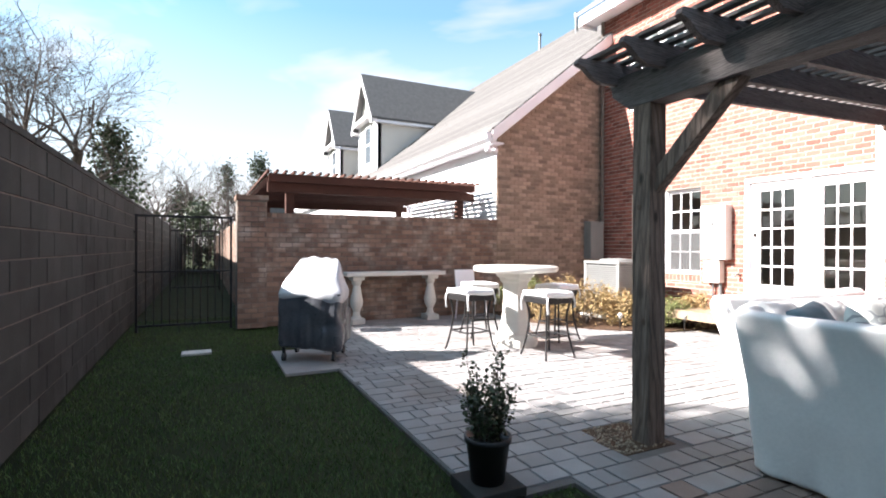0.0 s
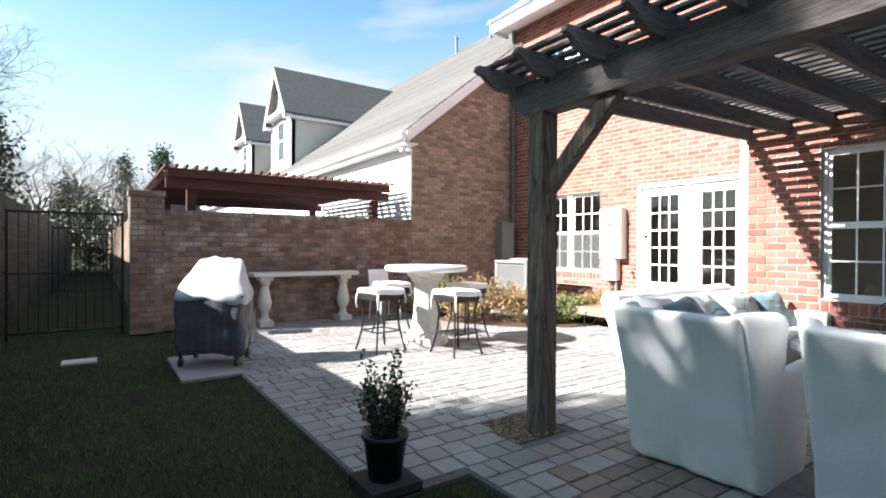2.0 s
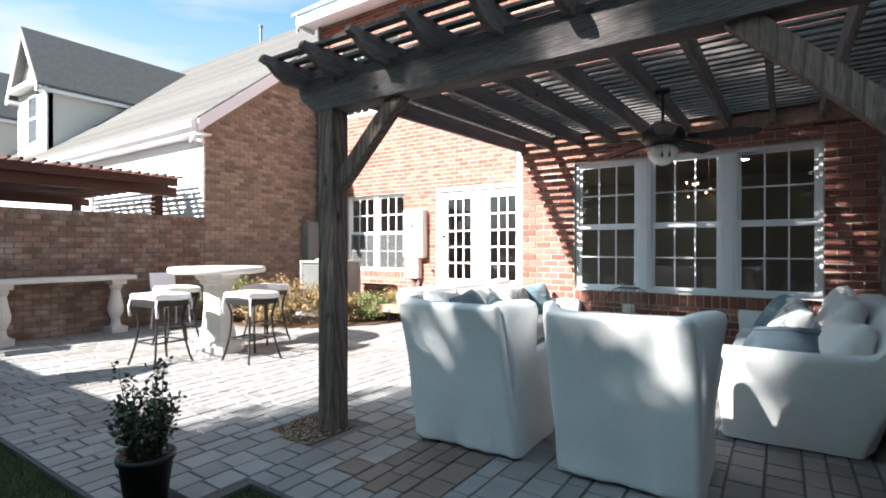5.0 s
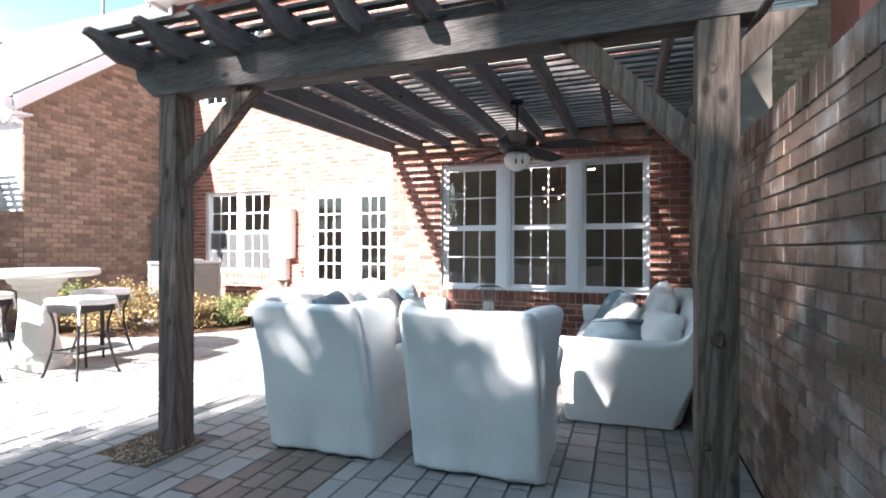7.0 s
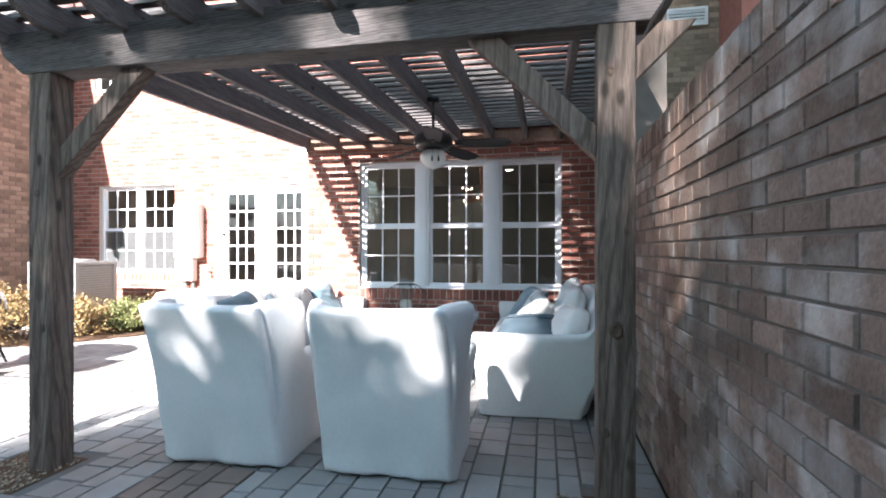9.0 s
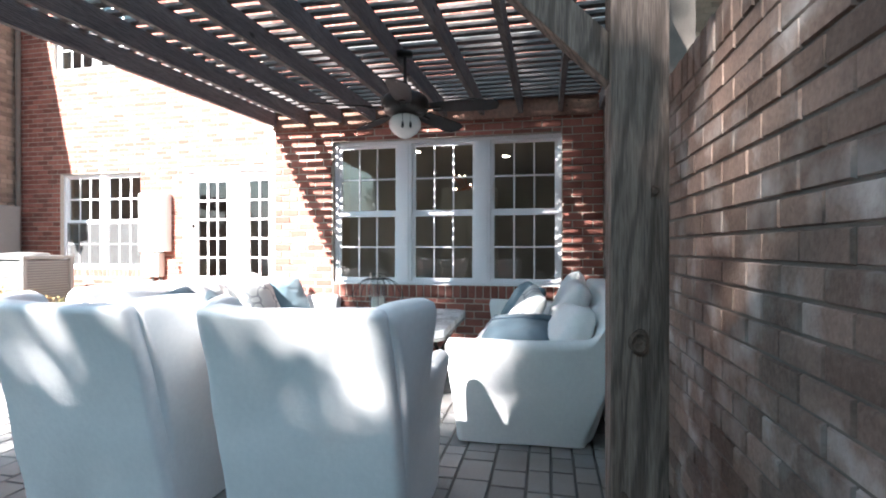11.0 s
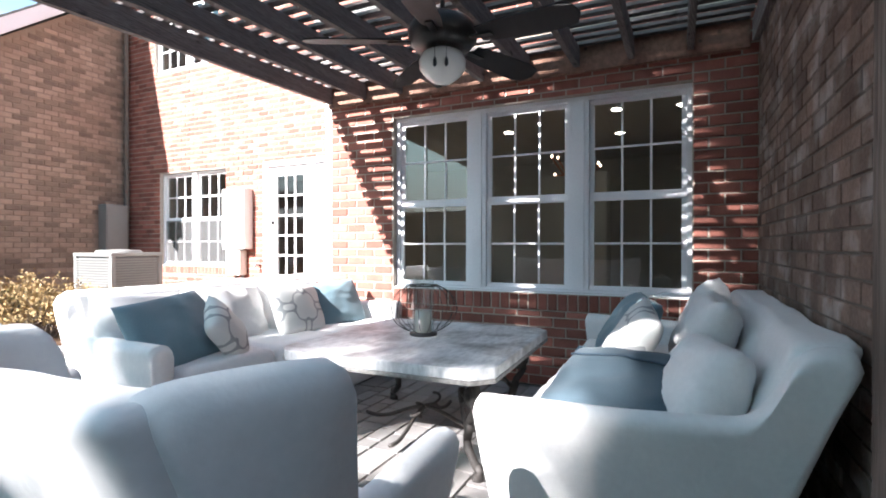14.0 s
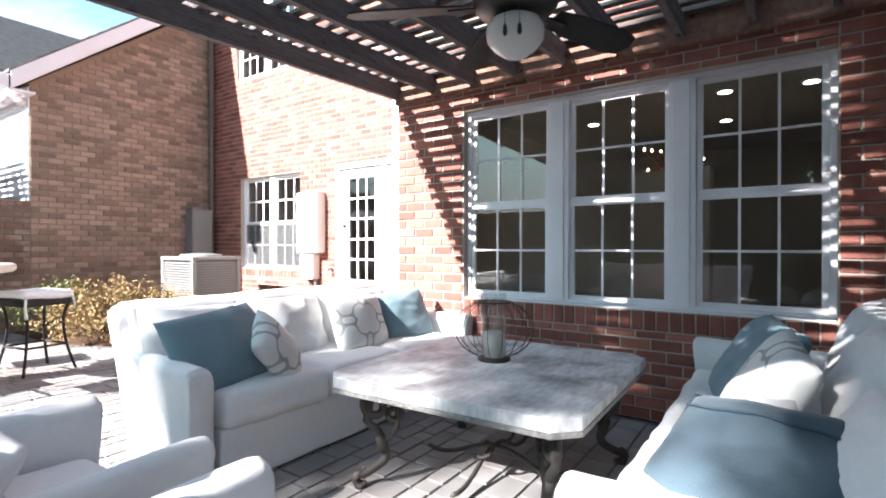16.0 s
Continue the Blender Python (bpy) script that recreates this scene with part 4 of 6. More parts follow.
def pillow(name, w, h, t, mat, m, label, group="", piping=None, wrinkle=0.012):
    """A stuffed square in its local xz plane."""
    g, n = Geo(), 22
    rng = Vector((w * 31, h * 17 + m.translation.x * 9, m.translation.y * 5))
    for side in (-1, 1):
        k = len(g.v)
        for i in range(n + 1):
            for j in range(n + 1):
                u, v = 2 * i / n - 1, 2 * j / n - 1
                thick = t / 2 * ((1 - abs(u) ** 2.6) * (1 - abs(v) ** 2.6)) ** 0.42
                pull = 1 - 0.07 * (1 - abs(u * v)) * (abs(u) ** 4 + abs(v) ** 4) / 2
                p = Vector((u * w / 2 * pull, side * thick, v * h / 2 * pull))
                q = 1 - max(abs(u), abs(v)) ** 6
                p += (noise.noise_vector(p * 7 + rng) + noise.noise_vector(Vector((p.x * 9, 0, p.z * 24)) + rng) * 0.4) * wrinkle * q
                g.v.append(tuple(p))
        for i in range(n):
            for j in range(n):
                q = (k + i * (n + 1) + j, k + (i + 1) * (n + 1) + j, k + (i + 1) * (n + 1) + j + 1, k + i * (n + 1) + j + 1)
                g.f.append(q if side < 0 else q[::-1])
    base = thing(name, label, "cushion", group)
    base.matrix_world = m
    part("cover", g, mat, base, smooth=True, weld=True)
    if piping:
        r = Geo()
        edge = []
        for i in range(48):
            s = i / 12
            u, v = ((-1 + 2 * (s % 1), -1), (1, -1 + 2 * (s % 1)), (1 - 2 * (s % 1), 1), (-1, 1 - 2 * (s % 1)))[int(s)]
            pull = 1 - 0.07 * (1 - abs(u * v)) * (abs(u) ** 4 + abs(v) ** 4) / 2
            edge.append((u * w / 2 * pull, 0, v * h / 2 * pull))
        r.tube(edge, 0.006, 6, closed=True)
        part("piping", r, piping, base, smooth=True)
        r = Geo()
        line = []
        for i in range(29):
            u = -0.93 + 1.86 * i / 28
            v = 0.5 - 0.25 * max(0.0, -u - 0.2) + 0.035 * math.sin(u * 9)
            lift = t / 2 * ((1 - abs(u) ** 2.6) * (1 - abs(v) ** 2.6)) ** 0.42
            p = Vector((u * w / 2, lift, v * h / 2))
            p += noise.noise_vector(p * 7 + rng) * wrinkle * 0.9
            line.append((p.x, p.y + 0.006, p.z))
        r.tube(line, 0.005, 6)
        part("seam", r, piping, base, smooth=True)
    return base


armchair((2.725, 1.37, 0), 0.5, "white slipcovered wing armchair with dappled sunlight on its back")
armchair((2.745, 0.385, 0), 1.0, "white slipcovered wing armchair beside its twin")
sofa((3.93, 2.80, 0), -1, "white slipcovered three-seat sofa with blue and patterned cushions", 2.2)
sofa((6.0, -0.925, 0), 180, "white slipcovered three-seat sofa along the brick wall", 2.06, (0.06, 0.24))

# sofa towards the house door: cushions face -y
G1 = "cushions on the sofa facing the side wall"
for i, (x, w) in enumerate(((4.14, 0.58), (4.77, 0.68), (5.46, 0.68))):
    pillow("back_cushion", w, 0.46, 0.25, LINEN, pose(x + 0.05, 2.46 - 0.015 * i, 0.625, -19, 3 - 2 * i, 2 - 2 * i), "plump white linen back cushion on the sofa", G1, wrinkle=0.034)
pillow("throw_pillow", 0.63, 0.47, 0.19, BLUE, pose(4.19, 2.15, 0.635, -32, -4, 12), "large blue-grey throw pillow against the sofa arm", G1, wrinkle=0.02)
pillow("throw_pillow", 0.42, 0.29, 0.15, TRELLIS, pose(4.40, 1.96, 0.615, -34, 44, 6), "small white pillow with grey trellis pattern", G1)
pillow("throw_pillow", 0.50, 0.43, 0.18, TRELLIS, pose(5.31, 2.21, 0.635, -24, 4, -2), "square white pillow with grey trellis pattern", G1)
pillow("throw_pillow", 0.50, 0.44, 0.19, BLUE, pose(5.80, 2.19, 0.625, -24, -3, -14), "blue throw pillow at the sofa's end", G1, wrinkle=0.02)
# sofa along the side wall: cushions face +y
G2 = "cushions on the sofa along the brick wall"
for i, (x, h) in enumerate(((4.32, 0.38), (4.93, 0.5), (5.56, 0.52))):
    pillow("back_cushion", 0.6, h, 0.25, LINEN, pose(x, -0.63 - 0.03 * i, 0.43 + h * 0.47, 24 - 4 * i, 4 - 4 * i, 8 - 7 * i), "plump white linen back cushion on the sofa", G2, wrinkle=0.025)
pillow("throw_pillow", 0.62, 0.48, 0.17, SHADED_BLUE, pose(4.32, -0.34, 0.552, 60, 2, 68), "large blue throw pillow, darkened for shade, with dark piping", G2, PIPING, 0.02)
pillow("throw_pillow", 0.46, 0.44, 0.17, TRELLIS, pose(4.84, -0.33, 0.65, 32, -10, 10), "square white pillow with grey trellis pattern", G2)
pillow("throw_pillow", 0.62, 0.50, 0.19, BLUE, pose(5.36, -0.27, 0.63, 34, -2, 14), "blue-grey throw pillow near the window", G2, wrinkle=0.02)
pillow("throw_pillow", 0.34, 0.28, 0.13, LINEN, pose(2.98, 1.4, 0.57, 42, 0, 90), "white linen pillow on the armchair seat", "pillows on the armchairs")

# ---- low table with iron scrolls ----
table = thing("low_table", "square distressed white table on scrolled iron legs", "table", at=(4.93, 0.85, 0), turn=1.5)
TX, TY, TC = 0.655, 0.625, 0.09
g = Geo()
ring = [(-TX + TC, -TY), (TX - TC, -TY), (TX, -TY + TC), (TX, TY - TC), (TX - TC, TY), (-TX + TC, TY), (-TX, TY - TC), (-TX, -TY + TC)]
g.prism([(x, y, 0.527) for x, y in ring], (0, 0, 0.053))
part("tabletop", g, MARBLE, table, "worn white and grey tabletop with clipped corners", bevel=0.006)
g = Geo()
g.prism([(x * 1.004, y * 1.004, 0.505) for x, y in ring], (0, 0, 0.0215))
part("apron", g, WORN_EDGE, table, "dark worn lower edge", bevel=0.005)


def spiral(cx, cz, r0, r1, a0, a1, n=18):
    return [(cx + (r0 + (r1 - r0) * i / n) * math.cos(radians(a0 + (a1 - a0) * i / n)), cz + (r0 + (r1 - r0) * i / n) * math.sin(radians(a0 + (a1 - a0) * i / n))) for i in range(n + 1)]


def scroll_leg():
    g = Geo()
    top = spiral(0.055, 0.40, 0.012, 0.085, 420, 110)
    line = top + [(0.0, 0.33), (0.055, 0.27), (0.085, 0.21)] + spiral(0.045, 0.16, 0.05, 0.055, 30, -60, 6) + [(0.02, 0.08), (-0.02, 0.06)] + spiral(-0.02, 0.045, 0.028, 0.04, 120, 300, 8)
    g.tube([(x, 0, z) for x, z in line], 0.022, 8)
    g.tube([(0.03, 0, 0.48), (0.03, 0, 0.512)], 0.03, 8)
    g.tube([(x, 0, z) for x, z in spiral(0.13, 0.36, 0.01, 0.055, -300, 60)] + [(0.15, 0, 0.28), (0.085, 0, 0.21)], 0.016, 8)
    g.tube([(0.055, 0, 0.25), (0.09, 0, 0.17)], 0.024, 8)
    g.tube([(-0.03, 0, 0.0), (-0.03, 0, 0.02)], 0.03, 8)
    return mesh_of("leg", g, RUST, smooth=True)


leg = scroll_leg()
for sx in (-1, 1):
    for sy in (-1, 1):
        ob = new("leg", leg)
        ob.parent = table
        ob.matrix_local = pose(sx * 0.47, sy * 0.49, 0, 0, 0, math.degrees(math.atan2(-sy, -sx)))
for s in (-1, 1):
    g = Geo()
    g.tube([(x, s * 0.02, 0.1 + 0.05 * math.cos(x * 9)) if s > 0 else (x * 0.02, x * 1.05, 0.1 + 0.05 * math.cos(x * 9)) for x in [-0.42 + 0.84 * i / 20 for i in range(21)]], 0.012, 7)
    g.tube([(s * 0.12 + 0.05 * math.cos(w), 0.05 * math.sin(w) * (1 - w / 12), 0.11 + 0.012 * w) for w in [i * 0.5 for i in range(16)]], 0.009, 6)
    part("stretcher", g, RUST, table, smooth=True)

lantern = thing("candle_lantern", "wire globe lantern with a glass tube and candle", "lantern", at=(5.0, 0.91, 0.58))
g = Geo()
g.lathe([(0.085, 0.0), (0.09, 0.006), (0.085, 0.016), (0.06, 0.02)], sides=24)
part("base", g, BLACK, lantern, smooth=True)
for i in range(18):
    w = 2 * math.pi * i / 18
    g = Geo()
    g.tube([(0.215 * math.sin(a) * math.cos(w), 0.215 * math.sin(a) * math.sin(w), 0.172 - 0.158 * math.cos(a)) for a in [0.4 + 2.3 * j / 20 for j in range(21)] ], 0.0019, 5)
    part("wire", g, FAN_METAL, lantern, smooth=True)
g = Geo()
g.tube([(0.092 * math.cos(w), 0.092 * math.sin(w), 0.315) for w in [i * math.pi / 12 for i in range(24)]], 0.005, 6, closed=True)
part("ring", g, FAN_METAL, lantern, smooth=True)
g = Geo()
k = 24
for r in (0.068,):
    g.v += [(r * math.cos(2 * math.pi * j / k), r * math.sin(2 * math.pi * j / k), z) for z in (0.02, 0.365) for j in range(k)]
for o in (0,):
    g.f += [(o + j, o + (j + 1) % k, o + k + (j + 1) % k, o + k + j) for j in range(k)]
tube = part("glass_tube", g, CLEAR, lantern, smooth=True)
tube.visible_shadow = False
g = Geo()
g.lathe([(0.054, 0.02), (0.055, 0.145), (0.047, 0.156), (0.012, 0.148)], sides=20)
part("candle", g, WAX, lantern, "ivory pillar candle", smooth=True)

# ---- bar table and stools ----
bar = thing("bar_table", "round cast stone pedestal bar table", "table", at=(3.62, 5.50, 0))
g = Geo()
g.lathe([(0.50, 0.965), (0.545, 0.975), (0.56, 1.0), (0.56, 1.03), (0.54, 1.045)], sides=48)
part("tabletop", g, STONE, bar, smooth=True)
g = Geo()
prof = [(0.29, 0.0), (0.29, 0.09), (0.25, 0.1), (0.25, 0.155), (0.205, 0.17), (0.17, 0.35), (0.15, 0.62), (0.16, 0.82), (0.2, 0.85), (0.2, 0.885), (0.235, 0.9), (0.26, 0.965)]
k = len(g.v)
for r, z in prof:
    for j in range(8):
        w = math.pi / 8 + j * math.pi / 4
        q = 1.0 / max(abs(math.cos(w)), abs(math.sin(w)))
        g.v.append((r * (0.25 + 0.75 * q) * math.cos(w), r * (0.25 + 0.75 * q) * math.sin(w), z))
for i in range(len(prof) - 1):
    for j in range(8):
        g.f.append((k + i * 8 + j, k + i * 8 + (j + 1) % 8, k + (i + 1) * 8 + (j + 1) % 8, k + (i + 1) * 8 + j))
g.f.append(tuple(range(k + 7, k - 1, -1)))
part("pedestal", g, STONE, bar, bevel=0.006)


def bar_stool():
    s = thing("bar_stool", "black iron bar stool with a white tied cushion", "stool", "stools round the bar table")
    g = Geo()
    g.box(-0.2, 0.2, -0.2, 0.2, 0.635, 0.705)
    part("seat_frame", g, IRON, s, bevel=0.008)
    for sx in (-1, 1):
        for sy in (-1, 1):
            g = Geo()
            pts = curve_pts([(0.185, 0.66), (0.155, 0.5), (0.165, 0.3), (0.2, 0.1), (0.225, 0.0)], 4)
            g.tube([(sx * r, sy * r, z) for r, z in pts], 0.013, 7)
            part("leg", g, IRON, s, smooth=True)
    for a, b in (((-1, -1), (1, -1)), ((1, -1), (1, 1)), ((1, 1), (-1, 1)), ((-1, 1), (-1, -1))):
        g = Geo()
        g.tube([(a[0] * 0.172, a[1] * 0.172, 0.25), (b[0] * 0.172, b[1] * 0.172, 0.25)], 0.011, 6)
        part("stretcher", g, IRON, s)
    g = Geo()
    g.soft(-0.225, 0.225, -0.225, 0.225, 0.707, 0.78, 0.034, 6, None, 0.012, 2)
    cushion = part("seat_cushion", g, LINEN, s, "white seat cushion with ties", smooth=True, weld=True)
    for sx in (-1, 1):
        for sy in (-1, 1):
            g = Geo()
            g.tube([(sx * 0.2, sy * 0.222, 0.72), (sx * 0.212, sy * 0.235, 0.64), (sx * 0.2, sy * 0.232, 0.56 + 0.03 * sx)], [0.012, 0.01, 0.014], 6)
            part("tie", g, LINEN, cushion, smooth=True)
    return s


stool = bar_stool()
stool.matrix_world = pose(2.88, 5.40, 0, 0, 0, 8)
copy_thing(stool, pose(3.57, 4.74, 0, 0, 0, 4))
copy_thing(stool, pose(3.53, 6.30, 0, 0, 0, -6))
copy_thing(stool, pose(4.36, 5.56, 0, 0, 0, 12))

# ---- stone console against the divider ----
con = thing("garden_console", "pale cast stone console table against the garden wall", "table", at=(2.88, 8.14, 0))
g = Geo()
g.box(-0.9, 0.9, -0.2, 0.2, 0.80, 0.865)
part("top", g, STONE, con, bevel=0.015)
for x in (-0.68, 0.68):
    g = Geo()
    g.box(x - 0.11, x + 0.11, -0.15, 0.15, 0, 0.09).box(x - 0.1, x + 0.1, -0.14, 0.14, 0.73, 0.80)
    g.lathe([(0.09, 0.09), (0.065, 0.13), (0.055, 0.2), (0.1, 0.3), (0.11, 0.38), (0.075, 0.55), (0.06, 0.64), (0.085, 0.68), (0.085, 0.73)], (x, 0, 0), 16)
    part("baluster", g, STONE, con, bevel=0.004)

# ---- white garden chairs ----


def garden_chair(x, y, turn):
    c = thing("garden_chair", "small white metal garden chair by the brick wall", "chair", "white garden chairs", (x, y, 0), turn)
    g = Geo()
    g.soft(-0.2, 0.2, -0.2, 0.2, 0.42, 0.455, 0.015, 3)
    part("seat", g, WHITE, c, smooth=True, weld=True)
    g = Geo()
    g.soft(-0.2, 0.2, 0.19, 0.215, 0.52, 0.88, 0.012, 4, lambda p: (p.x, p.y + 0.2 * (p.z - 0.45), p.z))
    part("backrest", g, WHITE, c, smooth=True, weld=True)
    for sx in (-1, 1):
        g = Geo()
        g.tube([(sx * 0.18, -0.18, 0.43), (sx * 0.2, -0.21, 0)], 0.012, 7)
        part("leg", g, WHITE, c)
        g = Geo()
        g.tube([(sx * 0.18, 0.26, 0.7), (sx * 0.18, 0.19, 0.43), (sx * 0.2, 0.23, 0)], 0.012, 7)
        part("leg", g, WHITE, c)
    return c


garden_chair(4.2, 7.75, 0)
garden_chair(1.6, 7.6, 70)

# ---- stake lights in the bed ----
for x, y in ((5.67, 5.67), (6.49, 5.18), (7.36, 5.07)):
    st = thing("stake_light", "small pale path light on a stake", "lamp", "stake lights along the bed", (x, y, 0))
    g = Geo()
    g.tube([(0, 0, 0), (0, 0, 0.2)], 0.008, 6)
    part("stake", g, FAN_METAL, st)
    g = Geo()
    g.lathe([(0.018, 0.2), (0.03, 0.25), (0.045, 0.255), (0.01, 0.285)], sides=12)
    part("shade", g, OPAL, st, smooth=True)

# ---- covered grill ----
grill = thing("covered_grill", "gas grill under a grey vinyl cover", "grill", at=(1.03, 5.77, 0), turn=-28)


def drape(p):
    w = math.atan2(p.y, p.x)
    low_part = max(0.0, 0.8 - p.z)
    s = 1 + 0.05 * low_part + (0.03 * math.sin(11 * w + 1.3) + 0.02 * math.sin(23 * w)) * min(1.0, low_part * 2)
    lid = max(0.0, p.z - 0.76)
    return Vector((p.x * s * (1 - 0.9 * lid), p.y * s * (1 - 2.3 * lid) + 0.42 * lid, p.z - 0.25 * lid * lid + 0.025 * noise.noise(p * 5)))


g = Geo()
g.soft(-0.35, 0.35, -0.262, 0.262, 0.15, 0.95, 0.05, 30, drape, 0.03, 4)
cover = part("cover", g, COVER_SHADED, grill, "grey vinyl cover hanging in folds, darkened for shade", smooth=True, weld=True)
# paler upper shell; its ragged lower edge imitates where the sunlight ends
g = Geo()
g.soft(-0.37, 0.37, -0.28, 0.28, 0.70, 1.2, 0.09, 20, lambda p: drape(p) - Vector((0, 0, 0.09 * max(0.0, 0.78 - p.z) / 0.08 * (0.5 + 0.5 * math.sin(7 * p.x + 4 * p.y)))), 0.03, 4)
part("top_panel", g, COVER_SUNLIT, cover, "top of the cover, made pale for direct sun", smooth=True, weld=True)
for x in (-0.28, 0.28):
    for y in (-0.22, 0.22):
        g = Geo()
        g.tube([(x - 0.015, y, 0.06), (x + 0.015, y, 0.06)], 0.045, 14).bar((x, y, 0.1), (x, y, 0.24), 0.03, 0.03, (1, 0, 0))
        part("caster", g, BLACK, grill)
g = Geo()
g.box(0.62, 1.19, 5.15, 6.35, -0.03, 0.004)
solid("grill_pad", g, PAVER, "flat grey concrete pad under the grill", "pad", bevel=0.006)

# ---- air conditioner, meter boxes ----
ac = thing("air_conditioner", "pale grey outdoor air conditioner with louvred sides", "air conditioner", at=(6.74, 6.84, 0))
g = Geo()
g.box(-0.42, 0.42, -0.48, 0.48, -0.02, 0.07)
part("pad", g, STONE, ac)
g = Geo()
g.box(-0.33, 0.33, -0.40, 0.40, 0.07, 0.99)
part("body", g, UTILITY, ac)
g = Geo()
for i in range(24):
    z = 0.11 + i * 0.0365
    g.box(-0.365, -0.335, -0.40, 0.40, z, z + 0.02).box(-0.33, 0.33, -0.435, -0.405, z, z + 0.02)
part("louvre", g, AC_GREY, ac)
for x, y in ((-0.34, -0.41), (0.34, -0.41), (-0.34, 0.41), (0.34, 0.41)):
    g = Geo()
    g.box(x - 0.03, x + 0.03, y - 0.03, y + 0.03, 0.07, 1.0)
    part("corner_post", g, AC_GREY, ac, bevel=0.008)
g = Geo()
g.box(-0.375, 0.375, -0.445, 0.445, 1.0, 1.05).lathe([(0.3, 1.05), (0.28, 1.085), (0.05, 1.1)], sides=24)
part("lid", g, AC_GREY, ac, bevel=0.008)

mb = thing("meter_box", "beige electrical panel on the sunlit brick wall", "meter box", at=(HX, 5.59, 0))
g = Geo()
g.box(-0.19, -0.01, -0.23, 0.23, 1.10, 2.02)
part("body", g, METER, mb, bevel=0.012)
g = Geo()
g.box(-0.2, -0.19, -0.2, 0.2, 1.14, 1.98)
door = part("cabinet_door", g, METER, mb, bevel=0.004)
g = Geo()
g.box(-0.215, -0.2, -0.03, 0.05, 1.68, 1.76)
part("latch", g, UTILITY, door)
g = Geo()
g.box(-0.15, -0.01, -0.1, 0.2, 0.70, 1.08)
part("junction_box", g, METER, mb, bevel=0.01)
g = Geo()
g.tube([(-0.06, -0.06, 1.1), (-0.06, -0.06, 0.02)], 0.028, 10).tube([(-0.06, 0.08, 0.7), (-0.06, 0.08, 0.02)], 0.018, 8)
part("conduit", g, UTILITY, mb)
ub = thing("utility_cabinet", "tall grey utility box in the corner of the walls", "utility box", at=(7.52, GY, 0))
g = Geo()
g.box(-0.17, 0.2, -0.22, -0.008, 1.05, 1.86)
part("body", g, AC_GREY, ub, bevel=0.01)
g = Geo()
g.box(-0.15, 0.18, -0.23, -0.22, 1.08, 1.83)
part("cover", g, AC_GREY, ub, bevel=0.004)
g = Geo()
g.tube([(0.05, -0.08, 1.05), (0.05, -0.08, 0.0)], 0.03, 8)
part("conduit", g, UTILITY, ub)
hb = thing("hose_bib", "small brass garden tap on the brick", "tap", at=(HX, 5.24, 0.86))
g = Geo()
g.tube([(-0.005, 0, 0), (-0.08, 0, 0), (-0.1, 0, -0.04)], 0.014, 8).lathe([(0.03, 0), (0.03, 0.01)], (-0.07, 0, 0.03), 10)
part("tap_body", g, UTILITY, hb)

# ---- iron gate and brick pier ----
gate = thing("iron_gate", "black iron bar gate closed beside the brick pier", "gate", at=(0.14, GY, 0))
g = Geo()
g.box(-1.17, -1.135, -0.018, 0.018, 0.02, 1.76).box(0.10, 0.135, -0.018, 0.018, 0.02, 1.76).box(-1.135, 0.10, -0.015, 0.015, 1.72, 1.755).box(-1.135, 0.10, -0.015, 0.015, 0.1, 0.13).box(-1.135, 0.10, -0.012, 0.012, 0.90, 0.925)
part("gate_frame", g, IRON, gate, bevel=0.003)
for i in range(11):
    g = Geo()
    x = -1.135 + 1.235 * (i + 1) / 12
    g.tube([(x, 0, 0.12), (x, 0, 1.73)], 0.008, 6)
    part("bar", g, IRON, gate)
g = Geo()
g.tube([(-1.19, 0, 1.5), (-1.165, 0, 1.5)], 0.016, 6).tube([(-1.19, 0, 0.93), (-1.165, 0, 0.93)], 0.016, 6)
part("hinge", g, IRON, gate)
masonry("brick_pier", facing_minus_y(0.34, GY - 0.1), 0.44, 2.02, 0.42, BROWN_BRICK, DARK_MORTAR, near=(0, 1, 0, 3), label="weathered brown brick gate pier")
g = Geo()
g.box(0.32, 0.80, GY - 0.125, GY + 0.34, 2.02, 2.10)
solid("pier_cap", g, BROWN_BRICK, "projecting brick cap of the gate pier", "trim", kind="structure", bevel=0.006)
# the passage beyond: walls and gates of the next gardens
masonry("wall_passage", facing_minus_x(0.5, 34.0), 25.3, 1.84, 0.22, BROWN_BRICK, DARK_MORTAR, label="brown brick garden wall along the passage")
for y in (16.0, 24.0):
    far = thing("iron_gate", "distant black iron gate across the passage", "gate", "gates along the passage", (0.17, y, 0))
    g = Geo()
    g.box(-1.17, -1.13, -0.02, 0.02, 0, 1.8).box(0.1, 0.14, -0.02, 0.02, 0, 1.8).box(-1.13, 0.1, -0.015, 0.015, 1.72, 1.76).box(-1.13, 0.1, -0.015, 0.015, 0.1, 0.13)
    part("gate_frame", g, IRON, far)
    for i in range(10):
        g = Geo()
        x = -1.13 + 1.23 * (i + 1) / 11
        g.tube([(x, 0, 0.12), (x, 0, 1.73)], 0.009, 5)
        part("bar", g, IRON, far)

